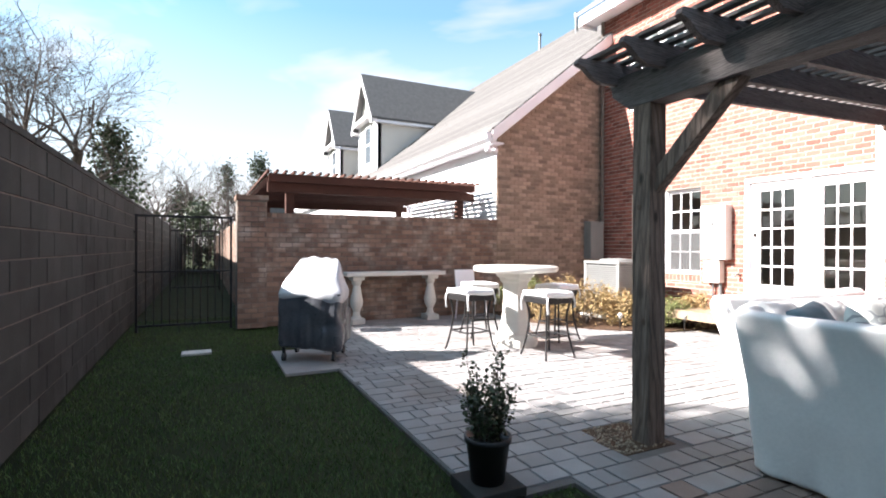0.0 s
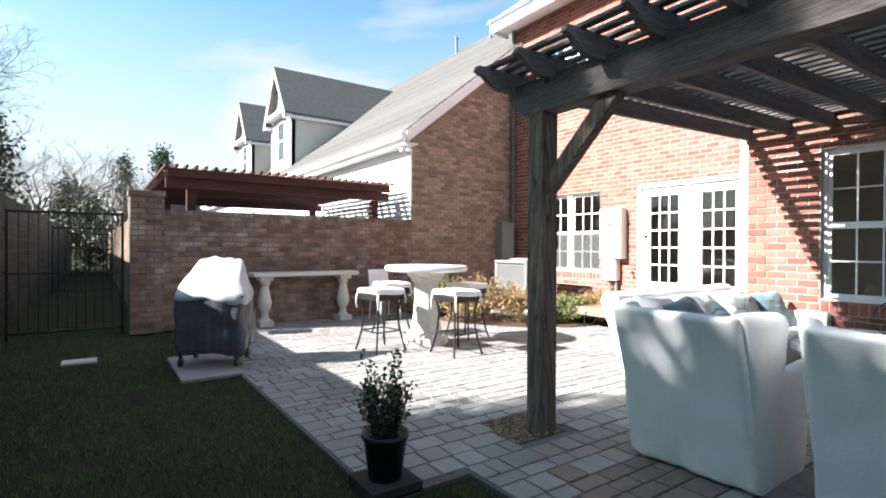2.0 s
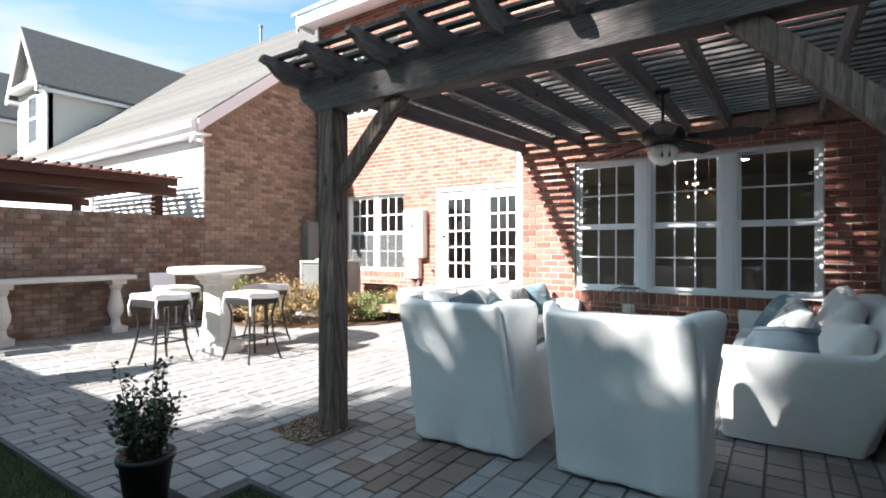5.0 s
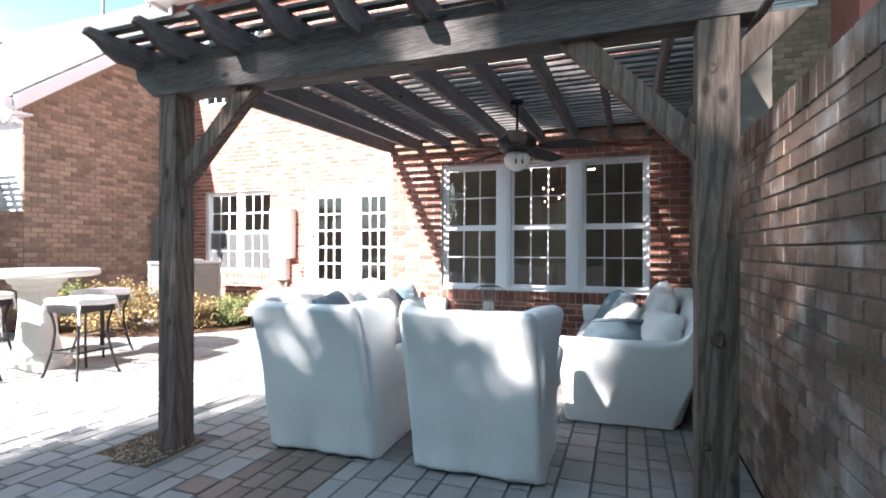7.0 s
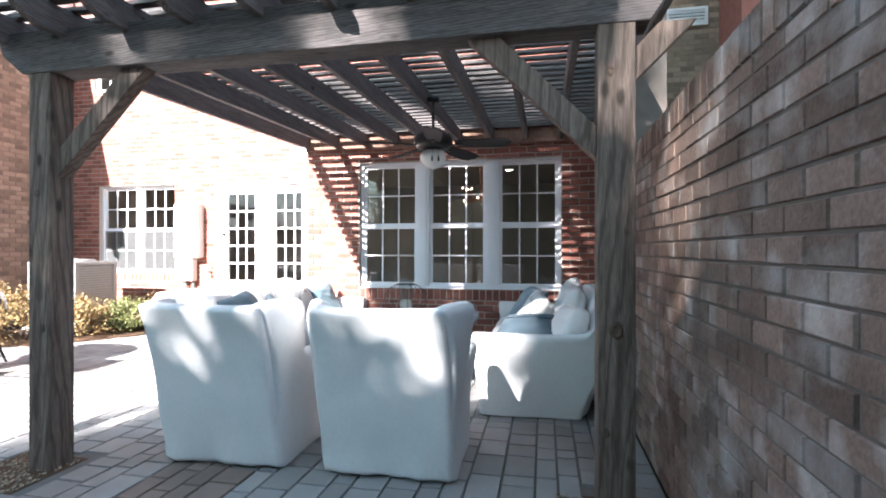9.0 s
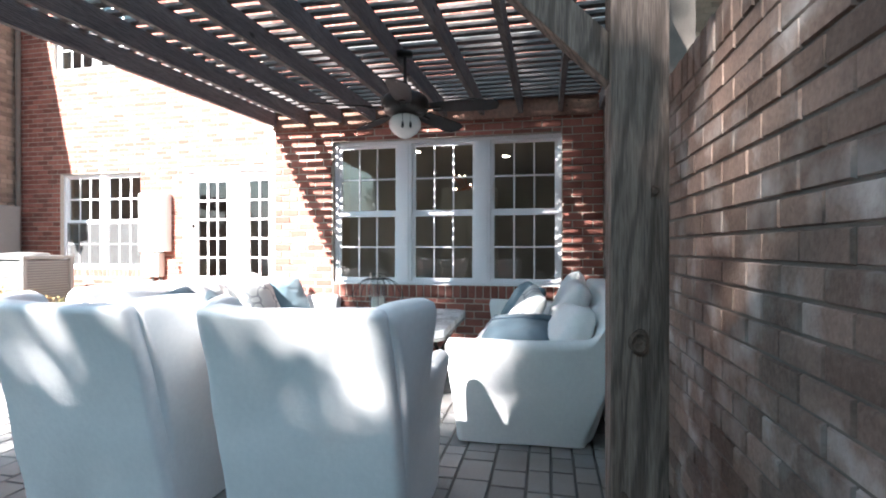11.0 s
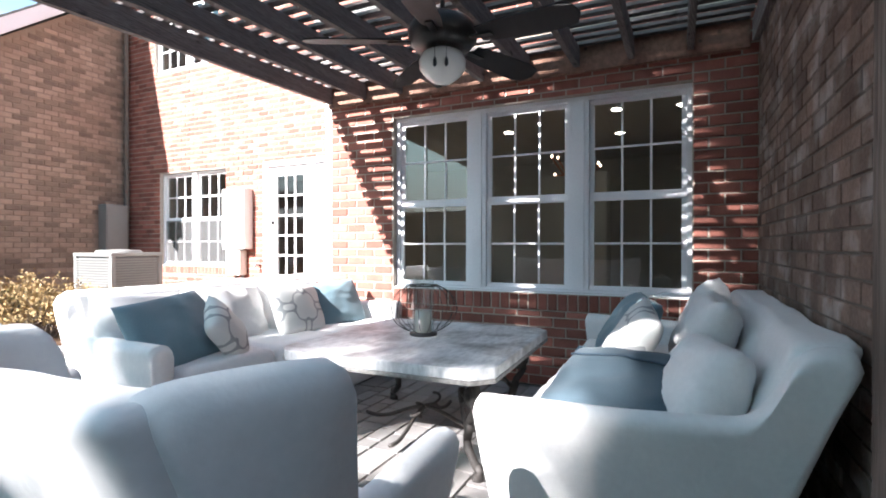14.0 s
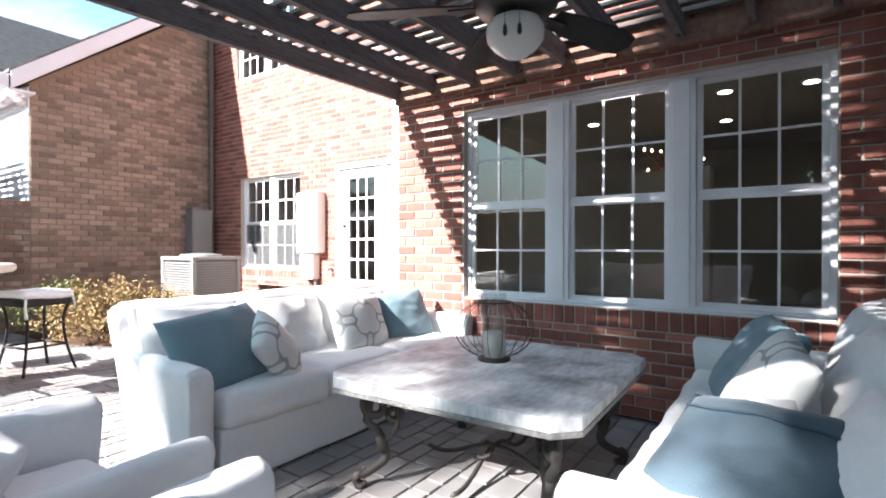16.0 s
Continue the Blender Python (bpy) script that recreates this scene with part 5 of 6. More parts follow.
# ---- next house: wall, roof, dormers ----
nb = thing("neighbour_house", "pale sided house with shingled roof and dormers", "house", at=(0.43, 0.5, 0.08))
g = Geo()
for i in range(24):
    z = 0.02 + i * 0.14
    g.prism([(4.70, 0, z), (4.70, 0, z + 0.14), (4.69, 0, z + 0.14), (4.675, 0, z)], (0, 21.9, 0), (0, GY - 0.48, 0))
g.box(4.70, 4.9, GY - 0.24, 30, -0.08, 3.4)
tagged(part("siding", g, WHITE, nb, "white painted board wall in full sun"), kind="stuff")
RS, RX = 0.80, 11.3
roof_z = lambda x: 3.52 + RS * (x - 4.45)
g = Geo()
rows = 46
for i in range(rows):
    a, b = 4.40 + (RX - 4.40) * i / rows, 4.40 + (RX - 4.40) * (i + 1) / rows
    g.prism([(a, 0, roof_z(a) + 0.012), (b, 0, roof_z(b) + 0.002), (b, 0, roof_z(b) - 0.03), (a, 0, roof_z(a) - 0.03)], (0, 23.5, 0), (0, 7.62, 0))
g.prism([(RX, 0, roof_z(RX)), (18, 0, 3.5), (18, 0, 3.4), (RX, 0, roof_z(RX) - 0.1)], (0, 23.5, 0), (0, 7.62, 0))
tagged(part("roof", g, SHINGLE, nb, "weathered grey asphalt shingles"), kind="stuff")
g = Geo()
g.prism([(4.42, 0, roof_z(4.42) - 0.03), (4.42, 0, roof_z(4.42) - 0.24), (8.0, 0, roof_z(8.0) - 0.24), (8.0, 0, roof_z(8.0) - 0.03)], (0, 0.04, 0), (0, 7.60, 0))
g.prism([(4.42, 0, roof_z(4.42) - 0.24), (4.42, 0, roof_z(4.42) - 0.27), (8.0, 0, roof_z(8.0) - 0.27), (8.0, 0, roof_z(8.0) - 0.24)], (0, 0.29, 0), (0, 7.62, 0))
part("rake_board", g, WHITE, nb, "white painted rake board")
g = Geo()
g.box(4.40, 4.70, 7.66, 30, 3.22, 3.25).box(4.68, 4.72, 7.9, 30, 3.0, 3.22)
part("soffit", g, WHITE, nb)
g = Geo()
g.prism([(4.40, 0, 3.24), (4.30, 0, 3.30), (4.28, 0, 3.42), (4.40, 0, 3.42)], (0, 22.4, 0), (0, 7.62, 0))
part("gutter", g, WHITE, nb, bevel=0.006)
for y in (12.5, 20):
    g = Geo()
    g.box(4.62, 4.70, y, y + 0.08, 0, 3.2)
    part("downspout", g, WHITE, nb)
for x, y in ((10.2, 12.0), (9.2, 19.5), (11.0, 15.0)):
    g = Geo()
    z = roof_z(x)
    g.tube([(x, y, z - 0.1), (x, y, z + 0.55)], 0.05, 10).tube([(x, y, z + 0.55), (x, y, z + 0.62)], 0.075, 10)
    part("roof_vent", g, UTILITY, nb)


def dormer(yc, w):
    """A gabled dormer that faces -x."""
    x0, zb = 5.05, roof_z(5.05)
    ze = 5.95
    za = ze + 0.72 * w
    x1 = 4.45 + (za - 3.52) / RS
    xe = 4.45 + (ze - 3.52) / RS
    y0, y1 = yc - w / 2, yc + w / 2
    g = Geo()
    g.prism([(x0 - 0.006, y0, zb - 0.1), (x0 - 0.006, y1, zb - 0.1), (x0 - 0.006, y1, ze), (x0 - 0.006, yc, za), (x0 - 0.006, y0, ze)], (0.12, 0, 0))
    g.prism([(x0, 0, zb), (xe + 0.1, 0, ze), (x0, 0, ze)], (0, w, 0), (0, y0, 0))
    d = part("dormer", g, SIDING, nb, "painted dormer with a gable")
    g = Geo()
    o = 0.15
    for s in (-1, 1):
        e, el = yc + s * (w / 2 + o), ze - 0.72 * 2 * o
        g.prism([(x0 - 0.3, yc, za + 0.03), (x0 - 0.3, e, el + 0.03), (x0 - 0.3, e, el + 0.1), (x0 - 0.3, yc, za + 0.1)], (x1 - x0 + 0.4, 0, 0))
    part("roof", g, DARK_SHINGLE, d, "dark asphalt shingles")
    g = Geo()
    for s in (-1, 1):
        e, el = yc + s * (w / 2 + o), ze - 0.72 * 2 * o
        g.prism([(x0 - 0.32, yc, za - 0.14), (x0 - 0.32, e, el - 0.14), (x0 - 0.32, e, el + 0.03), (x0 - 0.32, yc, za + 0.03)], (0.05, 0, 0))
        g.box(x0 - 0.3, xe + 0.1, min(e, e - s * 0.22), max(e, e - s * 0.22), el - 0.1, el + 0.0)
    g.box(x0 - 0.05, x0, y0, y0 + 0.14, zb, ze).box(x0 - 0.05, x0, y1 - 0.14, y1, zb, ze).box(x0 - 0.3, x0, y0, y1, ze - 0.05, ze + 0.08)
    part("trim", g, WHITE, d, "white trim boards")
    g = Geo()
    wy0, wy1, wz0, wz1 = yc - 0.42, yc + 0.42, zb + 0.35, ze - 0.18
    g.box(x0 - 0.03, x0 + 0.0, wy0, wy0 + 0.08, wz0, wz1).box(x0 - 0.03, x0, wy1 - 0.08, wy1, wz0, wz1).box(x0 - 0.03, x0, wy0, wy1, wz1 - 0.08, wz1).box(x0 - 0.04, x0, wy0 - 0.05, wy1 + 0.05, wz0 - 0.06, wz0).box(x0 - 0.02, x0, wy0, wy1, (wz0 + wz1) / 2 - 0.03, (wz0 + wz1) / 2 + 0.03)
    part("window", g, WHITE, d)
    g = Geo()
    g.box(x0 - 0.016, x0 - 0.007, wy0 + 0.08, wy1 - 0.08, wz0, wz1 - 0.08)
    part("pane", g, DARK_GLASS, d)


dormer(17.6, 2.3)
dormer(23.0, 2.3)
sl = thing("security_light", "white twin floodlight under the eave", "lamp", at=(4.93, 8.36, 3.1))
g = Geo()
g.lathe([(0.05, 0), (0.055, 0.03)], (0.08, 0, 0.17), 12).tube([(0.08, 0, 0.18), (0.0, -0.06, 0.08)], 0.02, 8)
part("bracket", g, WHITE, sl)
for dx in (-0.09, 0.06):
    g = Geo()
    g.tube([(dx, -0.04, 0.1), (dx - 0.02, -0.14, 0.06)], [0.035, 0.065], 12)
    part("lamp_head", g, WHITE, sl, smooth=True)

# far house roofs beyond
fh = thing("distant_house", "distant brick house with a dark gabled roof", "house", at=(7.5, 44, 0))
g = Geo()
g.box(-4, 5, 0, 10, 0, 4.2)
part("wall", g, RED_BRICK, fh)
g = Geo()
g.prism([(-4.6, 0, 4.1), (0.5, 0, 7.6), (5.6, 0, 4.1)], (0, 11, 0), (0, -0.5, 0))
part("roof", g, DARK_SHINGLE, fh)

# ---- next garden's pergola ----
np_ = thing("neighbour_pergola", "dark brown slatted pergola over the garden wall", "pergola", at=(0.2, 0.5, 0.04))
g = Geo()
for x in (1.05, 4.45):
    g.box(x - 0.07, x + 0.07, 8.55, 8.69, 0, 2.2).box(x - 0.07, x + 0.07, 12.1, 12.24, 0, 2.2)
for i in range(4):
    q = Geo()
    q.v, q.f = g.v[i * 8:i * 8 + 8], [tuple(j - i * 8 for j in f) for f in g.f[i * 6:i * 6 + 6]]
    part("post", q, DARK_WOOD, np_)
for y in (8.5, 12.25):
    g = Geo()
    g.box(0.66, 4.72, y - 0.04, y + 0.04, 2.2, 2.36)
    part("beam", g, DARK_WOOD, np_)
for i in range(13):
    g = Geo()
    y = 8.32 + i * 0.335
    g.box(0.66, 4.66, y - 0.02, y + 0.02, 2.36, 2.5)
    part("rafter", g, DARK_WOOD, np_)
for i in range(29):
    g = Geo()
    x = 0.64 + i * 0.143
    g.box(x - 0.02, x + 0.02, 8.12, 12.6, 2.5, 2.54)
    part("slat", g, DARK_WOOD, np_)

# ---- behind the side wall: chimney, vent, downspout ----
chim = thing("chimney", "dark red corbelled brick chimney of the next house", "chimney")
g = Geo()
g.box(6.7, 7.5, -3.8, -2.75, 0, 8.0)
for i in range(5):
    g.box(6.66 - i * 0.03, 7.5, -3.84 - i * 0.03, -2.71 + i * 0.03, 2.95 + i * 0.11, 3.03 + i * 0.11)
part("shaft", g, RED_BRICK, chim)
g = Geo()
g.box(8.38, 8.46, -1.98, -1.87, 0, 6.6)
solid("downspout", g, WHITE, "white downspout on the next house", "downspout", bevel=0.01)
vent = thing("wall_vent", "white louvred wall vent", "vent", at=(8.5, -2.6, 4.83))
g = Geo()
g.box(-0.05, -0.01, -0.3, 0.3, -0.14, -0.1).box(-0.05, -0.01, -0.3, 0.3, 0.1, 0.14).box(-0.05, -0.01, -0.3, -0.26, -0.1, 0.1).box(-0.05, -0.01, 0.26, 0.3, -0.1, 0.1)
part("frame", g, WHITE, vent)
for i in range(4):
    g = Geo()
    g.box(-0.045, -0.015, -0.26, 0.26, -0.085 + i * 0.05, -0.06 + i * 0.05)
    part("slat", g, WHITE, vent)

# ---- plants ----


def leaves_on(g, points, size, rng, count=1, spread=0.05):
    """Small folded leaves scattered round points."""
    for p in points:
        for _ in range(count):
            c = Vector(p) + Vector((rng.gauss(0, spread), rng.gauss(0, spread), rng.gauss(0, spread)))
            d = Vector((rng.uniform(-1, 1), rng.uniform(-1, 1), rng.uniform(-0.3, 1))).normalized()
            s = d.cross(Vector((rng.uniform(-1, 1), rng.uniform(-1, 1), rng.uniform(-1, 1)))).normalized()
            k = size * rng.uniform(0.7, 1.3)
            g.add([c, c + d * k * 0.5 + s * k * 0.28, c + d * k, c + d * k * 0.5 - s * k * 0.28], [(0, 1, 2, 3)])


def grow(g, tips, p, d, length, radius, depth, rng, droop=0.0, fork=3, wander=0.25):
    """Branches that fork and thin out; the ends are gathered in tips."""
    pts, rad = [Vector(p)], [radius]
    for i in range(3):
        d = (d + Vector((rng.gauss(0, wander), rng.gauss(0, wander), rng.gauss(0, wander) - droop))).normalized() if i else d
        pts.append(pts[-1] + d * length / 3)
        rad.append(radius * (1 - 0.14 * (i + 1)))
    g.tube(pts, rad, 6 if radius > 0.04 else 4 if radius > 0.012 else 3)
    if depth == 0:
        tips.extend(pts[1:])
        return
    for i in range(fork):
        k = rng.choice((1, 2, 3)) if i else 3
        side = Vector((rng.gauss(0, 1), rng.gauss(0, 1), rng.gauss(0.15, 0.6))).normalized()
        nd = (d * 0.75 + side * 0.62).normalized()
        grow(g, tips, pts[k], nd, length * rng.uniform(0.6, 0.82), max(rad[k] * (0.74 if i == 0 else 0.6), length * 0.009), depth - 1, rng, droop, fork, wander)


def bare_tree(x, y, height, seed, depth=5):
    rng = random.Random(seed)
    t = thing("bare_tree", "leafless grey winter tree beyond the wall", "tree", "bare trees", (x, y, -0.04))
    g, tips = Geo(), []
    g.tube([(0, 0, 0), (0.03 * height * rng.uniform(-1, 1), 0, height * 0.3)], [0.024 * height, 0.019 * height], 8)
    trunk = part("trunk", g, BARK, t)
    c = Geo()
    top = Vector(g.v[-1])
    for i in range(3):
        w = rng.uniform(0, 6.28)
        grow(c, tips, (0, 0, height * (0.29 - 0.03 * i)), Vector((0.45 * math.cos(w + i * 2.1), 0.45 * math.sin(w + i * 2.1), 0.9)).normalized(), height * 0.26, 0.015 * height, depth, rng, -0.03, 3, 0.2)
    part("crown", c, BARK, t)
    return t


def evergreen(x, y, height, width, seed, label, leaf=0.1, n=1500, mat=None, base=0.15, taper=0.55):
    rng = random.Random(seed)
    t = thing("evergreen_tree", label, "tree", "evergreens", (x, y, -0.04))
    g = Geo()
    g.tube([(0, 0, 0), (0.05, 0, height * 0.5), (0, 0, height * 0.9)], [0.02 * height, 0.014 * height, 0.004 * height], 7)
    part("trunk", g, BARK, t)
    g = Geo()
    clumps = []
    for i in range(int(n / 14)):
        h = base + (0.98 - base) * rng.random() ** 0.8
        r = width / 2 * (1 - h) ** taper * rng.uniform(0.35, 1.0) * (0.75 + 0.5 * noise.noise(Vector((h * 6, seed, i % 7))))
        w = rng.uniform(0, 6.28)
        clumps.append(((r * math.cos(w), r * math.sin(w), h * height)))
    leaves_on(g, clumps, leaf, rng, 14, leaf * 1.3)
    part("crown", g, mat or PINE, t)
    return t


bare_tree(-5.3, 24.5, 10.5, 3, 6)
bare_tree(-7.3, 22.5, 10.5, 8, 6)
bare_tree(-9.5, 27, 12, 12, 5)
for i, (x, y, h) in enumerate(((-2.6, 36, 7.5), (-0.6, 40, 8.5), (1.3, 44, 9.0), (-3.6, 44, 8), (0.4, 52, 8.5), (3.2, 54, 9), (-5.5, 40, 8), (4.6, 60, 9.5), (-8, 50, 9))):
    bare_tree(x, y, h, 20 + i, 5)
evergreen(-4.0, 28, 6.9, 4.6, 5, "dark evergreen beyond the boundary wall", 0.22, 3400)
evergreen(-0.35, 29.0, 3.6, 2.4, 11, "dark evergreen at the end of the passage", 0.16, 2600, LEAF, 0.04, 0.3)
evergreen(-2.0, 52, 6.5, 4.5, 6, "dark evergreen far beyond the gate", 0.3, 2000)
evergreen(5.2, 56, 10.8, 4.5, 7, "tall ragged pine far off", 0.3, 1300, base=0.5)
evergreen(2.2, 58, 10.0, 3.0, 9, "tall ragged pine far off", 0.3, 800, base=0.55)
# unseen evergreens added close behind the boundary wall, off the walk, for their shade
for i, (x, y, h, w) in enumerate(((-9.2, 0.0, 8.5, 3.2), (-9.0, 1.5, 8.25, 3.0), (-9.3, 3.0, 8.5, 3.2), (-9.0, 4.5, 8.25, 3.0), (-9.2, 5.9, 8.3, 2.6))):
    evergreen(x, y, h, w, 40 + i, "unseen leafy evergreen added to shade the lower patio", 0.2, 24000, LEAF, 0.05, 0.3)
# added out of view: sparse crowns that dapple sun on windows and side wall
for i, (x, y, h) in enumerate(((-10.2, 0.8, 13.2), (-9.8, 2.4, 13.5), (-10.2, 3.9, 13.4), (-9.9, 5.3, 13.6), (-10.1, 6.6, 13.3))):
    evergreen(x, y, h, 2.9, 60 + i, "unseen tall pine added to dapple the sun", 0.11, 12500, PINE, 0.685 if y < 4.5 else 0.725)
# added out of view, to keep sun off the next house's wall
for i, (x, y, h) in enumerate(((-10.9, 1.4, 18.0), (-10.6, 2.9, 18.6), (-10.9, 4.3, 18.2))):
    evergreen(x, y, h, 4.2, 70 + i, "unseen very tall pine added to shade the next house", 0.3, 3600, PINE, 0.68)
tl = thing("far_tree_line", "grey winter woods on the horizon", "woods")
tagged(tl, kind="stuff")
g, rng = Geo(), random.Random(77)
for i in range(420):
    w = rng.uniform(0, 6.283)
    d = rng.uniform(75, 110)
    x, y = d * math.sin(w), d * math.cos(w)
    h = rng.uniform(4, 8)
    g.tube([(x, y, 0), (x, y, h * 0.5), (x + rng.gauss(0, 0.6), y, h)], [0.2, 0.14, 0.04], 4)
    leaves_on(g, [(x, y, h * rng.uniform(0.25, 0.95)) for _ in range(10)], 1.0, rng, 2, 1.1)
part("woods", g, material("winter_woods", (0.17, 0.15, 0.13), (0.1, 0.1, 0.075), 0.95, scale=0.3, fine=3, bump=0, vary=0.3), tl)


def potted_holly():
    p = thing("potted_shrub", "small dark holly in a black plastic nursery pot", "potted plant", at=(1.25, 2.24, 0.0))
    g = Geo()
    g.box(-0.15, 0.15, -0.15, 0.15, -0.03, 0.035)
    part("paving_slab", g, BLOCK, p, "dark square slab under the pot", bevel=0.006)
    g = Geo()
    g.lathe([(0.09, 0.036), (0.118, 0.25), (0.128, 0.252), (0.13, 0.28), (0.118, 0.282), (0.112, 0.262), (0.02, 0.258)], sides=28)
    part("pot", g, BLACK, p, smooth=True)
    g, tips, rng = Geo(), [], random.Random(9)
    for i in range(22):
        w, q = i * 2.4, 0.015 + 0.035 * rng.random()
        h = rng.uniform(0.2, 0.36) if i > 2 else 0.45
        out = rng.uniform(0.4, 1.0) * 0.11 * (1.25 - h)
        pts = [Vector((q * math.cos(w), q * math.sin(w), 0.255))]
        for j in range(1, 9):
            t = j / 8
            pts.append(Vector(((q + out * t ** 0.7) * math.cos(w) + rng.gauss(0, 0.006), (q + out * t ** 0.7) * math.sin(w) + rng.gauss(0, 0.006), 0.255 + h * t)))
        g.tube(pts, [0.005 - 0.0004 * j for j in range(9)], 4)
        tips += pts[1:]
    part("stem", g, BARK, p)
    g = Geo()
    leaves_on(g, tips, 0.03, rng, 9, 0.018)
    part("foliage", g, LEAF, p)


potted_holly()


def shrub(x, y, r, h, seed, mat, label):
    rng = random.Random(seed)
    s = thing("garden_shrub", label, "shrub", "shrubs in the bed", (x, y, 0))
    g, tips = Geo(), []
    for i in range(11):
        w = rng.uniform(0, 6.28)
        q = rng.uniform(0.1, 0.9)
        grow(g, tips, (0.05 * math.cos(w), 0.05 * math.sin(w), 0), Vector((q * r / h * 1.5 * math.cos(w), q * r / h * 1.5 * math.sin(w), 1)).normalized(), h * 0.58, 0.007, 2, rng, 0.02, 4, 0.2)
    part("stem", g, BARK, s)
    g = Geo()
    leaves_on(g, tips, 0.036, rng, 9, 0.04)
    part("foliage", g, mat, s)


for x, y, r, h, k, mt, lb in ((5.36, 6.85, 0.42, 0.64, 1, TAN_LEAF, "tan winter shrub beside the air conditioner"), (5.66, 6.48, 0.38, 0.58, 2, TAN_LEAF, "tan winter shrub in the bed"),
                              (6.1, 6.0, 0.4, 0.46, 3, TAN_LEAF, "orange-tan winter shrub in the bed"), (6.64, 5.68, 0.4, 0.42, 4, GREEN_LEAF, "yellow-green shrub in the bed"), (7.1, 5.5, 0.42, 0.46, 5, TAN_LEAF, "tan winter shrub below the window"), (5.15, 7.5, 0.36, 0.6, 6, GREEN_LEAF, "green shrub beside the gable wall")):
    shrub(x, y, r, h, k, mt, lb)
g = Geo()
g.prism([(4.95, 8.38, -0.03), (4.95, 7.0, -0.03), (5.45, 5.9, -0.03), (6.3, 5.28, -0.03), (7.86, 5.18, -0.03), (7.86, 8.38, -0.03)], (0, 0, 0.05))
solid("mulch_bed", g, MULCH, "bark mulch planting bed by the house", "planting bed", kind="structure")

# ---- gravel squares round the posts ----
for (px, py) in ((2.45, 2.47), (2.57, -0.72)):
    pit = thing("gravel_pit", "square of tan gravel in the paving round a post", "gravel", at=(px, py, 0))
    g = Geo()
    g.box(-0.24, 0.24, -0.24, 0.24, -0.04, -0.008)
    part("bed", g, MULCH, pit)
    g, rng = Geo(), random.Random(5)
    for i in range(420):
        x, y, r = rng.uniform(-0.23, 0.23), rng.uniform(-0.23, 0.23), rng.uniform(0.006, 0.013)
        z = -0.008 + rng.uniform(0, 0.006)
        g.add([(x + r * a, y + r * b * 0.8, z + r * c * 0.7) for a, b, c in ((1, 0, 0), (0, 1, 0), (-1, 0, 0), (0, -1, 0), (0, 0, 1), (0, 0, -1))], [(0, 1, 4), (1, 2, 4), (2, 3, 4), (3, 0, 4), (1, 0, 5), (2, 1, 5), (3, 2, 5), (0, 3, 5)])
    tagged(part("gravel", g, PEBBLE, pit), kind="stuff")

# stepping stone in the lawn
g = Geo()
g.box(-0.37, -0.04, 6.63, 6.84, -0.03, 0.0)
solid("lawn_stone", g, STONE, "flat pale stone set in the lawn", "stone", bevel=0.01)

# ---- lawn ----
g, rng = Geo(), random.Random(2)
for i in range(52000):
    y = 1.6 + 8.4 * rng.random() ** 1.5
    x = rng.uniform(-1.19, 1.14 if y > 2.1 else 1.7)
    if noise.noise(Vector((x * 1.3, y * 1.3, 0))) < -0.42 and rng.random() < 0.6:
        continue
    if 0.66 < x < 1.3 and 5.12 < y < 6.4 or 1.08 < x < 1.42 and 2.03 < y < 2.37:
        continue
    h = rng.uniform(0.018, 0.045)
    w = rng.uniform(0, 6.28)
    a, b = math.cos(w) * 0.003, math.sin(w) * 0.003
    lx, ly = rng.gauss(0, 0.014), rng.gauss(0, 0.014)
    g.add([(x - a, y - b, -0.036), (x + a, y + b, -0.036), (x + lx, y + ly, -0.036 + h)], [(0, 1, 2)])
solid("lawn_grass", g, GRASS, "short winter lawn grass", "grass", kind="stuff")

# ---- bricks and pavers, last ----
for job in LATER:
    lay_bricks(*job)


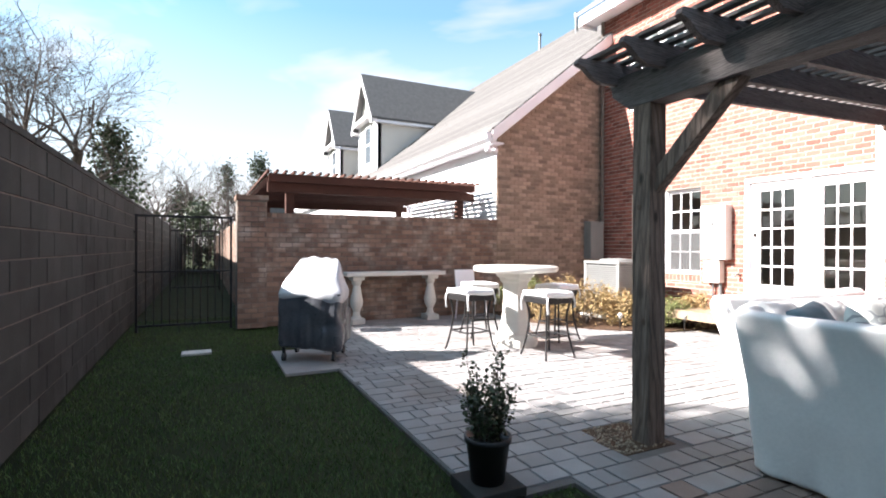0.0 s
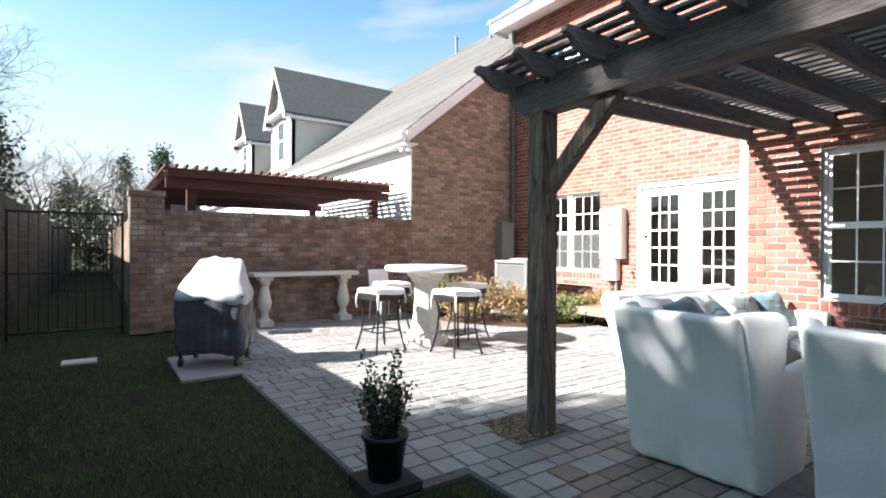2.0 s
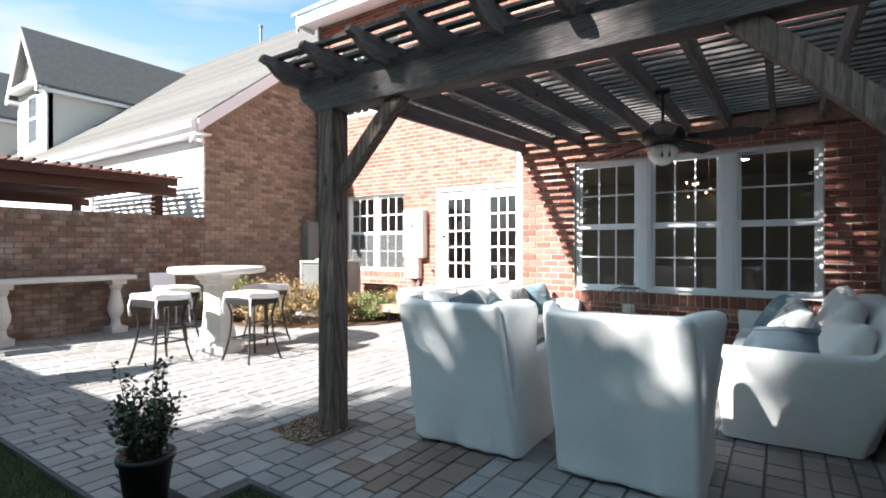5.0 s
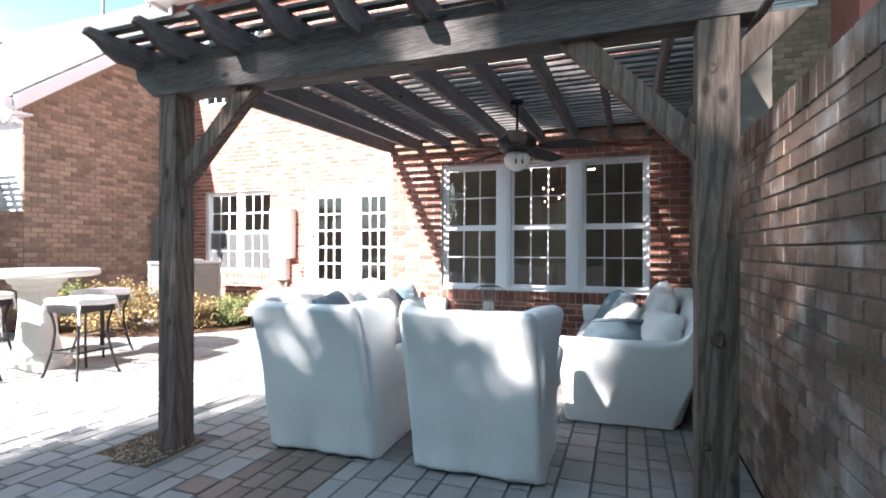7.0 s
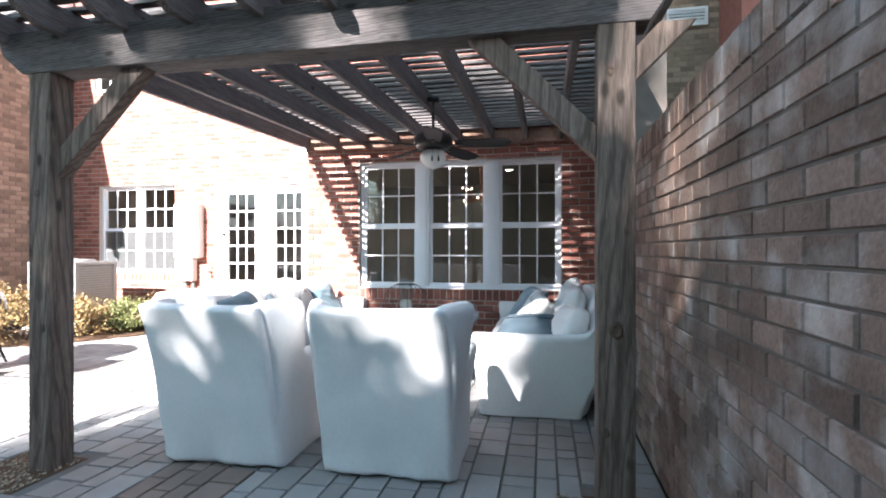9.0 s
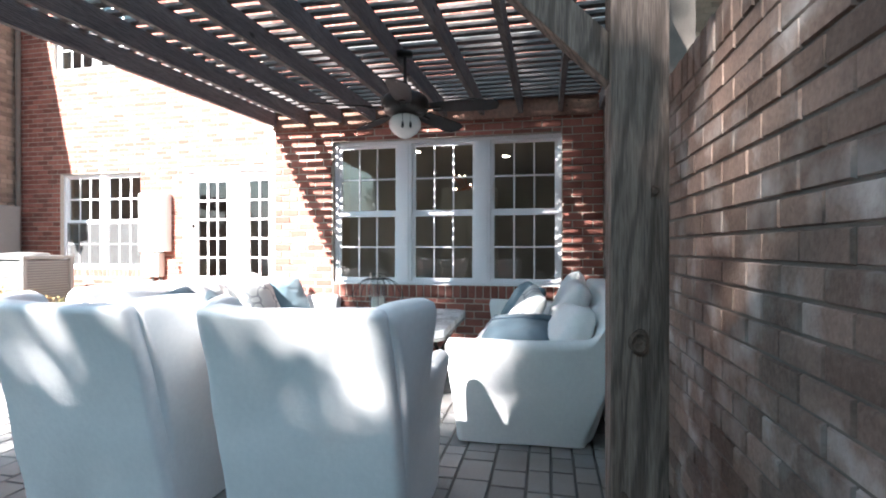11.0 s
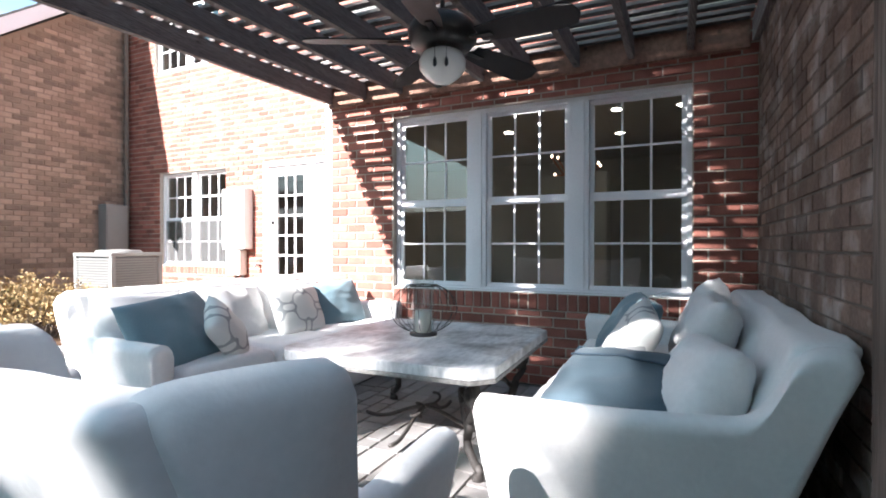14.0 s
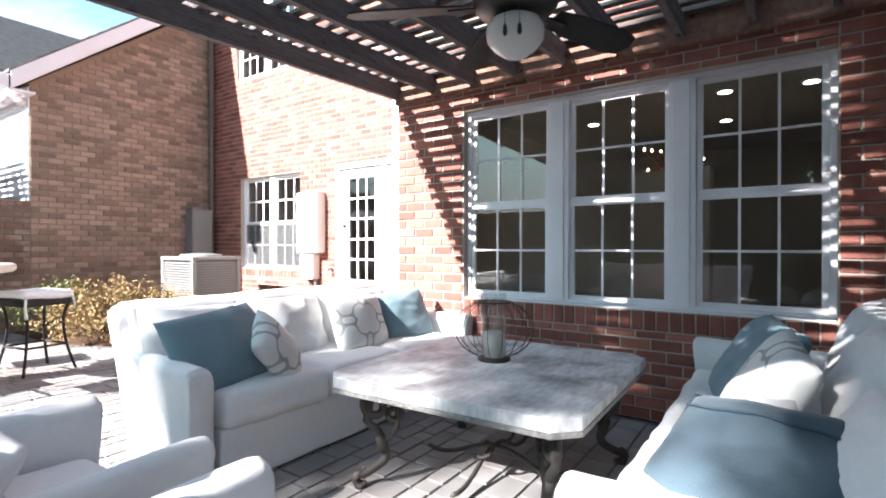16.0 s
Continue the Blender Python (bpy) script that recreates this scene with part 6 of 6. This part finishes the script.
def pave():
    """Staggered rows of stone-faced pavers in three lengths; those nearest the walk are objects."""
    rng, rest, shared, made = random.Random(11), Geo(), {}, 0
    w, y = 0.118, RY + 0.01
    while y < GY - 0.02:
        w = rng.choice((0.118, 0.178, 0.178))
        x = (1.16 if y > 2.085 else 1.73)
        x -= rng.choice((0.0, 0.08, 0.13))
        while x < 7.85:
            ln = rng.choice((0.118, 0.178, 0.236, 0.236) if w < 0.15 else (0.118, 0.178, 0.178, 0.236, 0.27))
            a0, a1 = max(x, 1.16 if y > 2.085 else 1.73), min(x + ln, 7.86)
            x += ln
            cx, cy = (a0 + a1) / 2, y + w / 2
            if a1 - a0 < 0.04 or (cx > BX and cy < BAY_Y + 0.05) or (a1 > BX and cy < BAY_Y):
                continue
            if (abs(cx - 2.45) < 0.26 and abs(cy - 2.47) < 0.26) or (abs(cx - 2.57) < 0.26 and abs(cy + 0.72) < 0.26):
                continue
            wx = a1 - a0 - 0.006
            wy = min(w, GY - y) - 0.006
            z = rng.uniform(-0.002, 0.002)
            c = 0.005
            vs = lambda X, Y, Z: [(X - wx / 2, Y - wy / 2, Z - 0.03), (X + wx / 2, Y - wy / 2, Z - 0.03), (X + wx / 2, Y + wy / 2, Z - 0.03), (X - wx / 2, Y + wy / 2, Z - 0.03),
                                  (X - wx / 2 + c, Y - wy / 2 + c, Z), (X + wx / 2 - c, Y - wy / 2 + c, Z), (X + wx / 2 - c, Y + wy / 2 - c, Z), (X - wx / 2 + c, Y + wy / 2 - c, Z)]
            fs = [(4, 5, 6, 7), (0, 1, 5, 4), (1, 2, 6, 5), (2, 3, 7, 6), (3, 0, 4, 7)]
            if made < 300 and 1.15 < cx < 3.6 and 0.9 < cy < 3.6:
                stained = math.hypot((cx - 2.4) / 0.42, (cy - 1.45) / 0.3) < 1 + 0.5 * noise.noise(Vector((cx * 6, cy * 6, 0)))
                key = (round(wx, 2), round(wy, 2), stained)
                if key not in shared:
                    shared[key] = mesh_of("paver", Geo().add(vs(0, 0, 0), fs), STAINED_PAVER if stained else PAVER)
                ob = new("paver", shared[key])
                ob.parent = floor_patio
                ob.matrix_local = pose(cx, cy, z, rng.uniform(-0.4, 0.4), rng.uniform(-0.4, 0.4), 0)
                made += 1
            else:
                rest.add(vs(cx, cy, z), fs)
        y += w
    tagged(part("paving", rest, PAVER, floor_patio), kind="stuff")


pave()
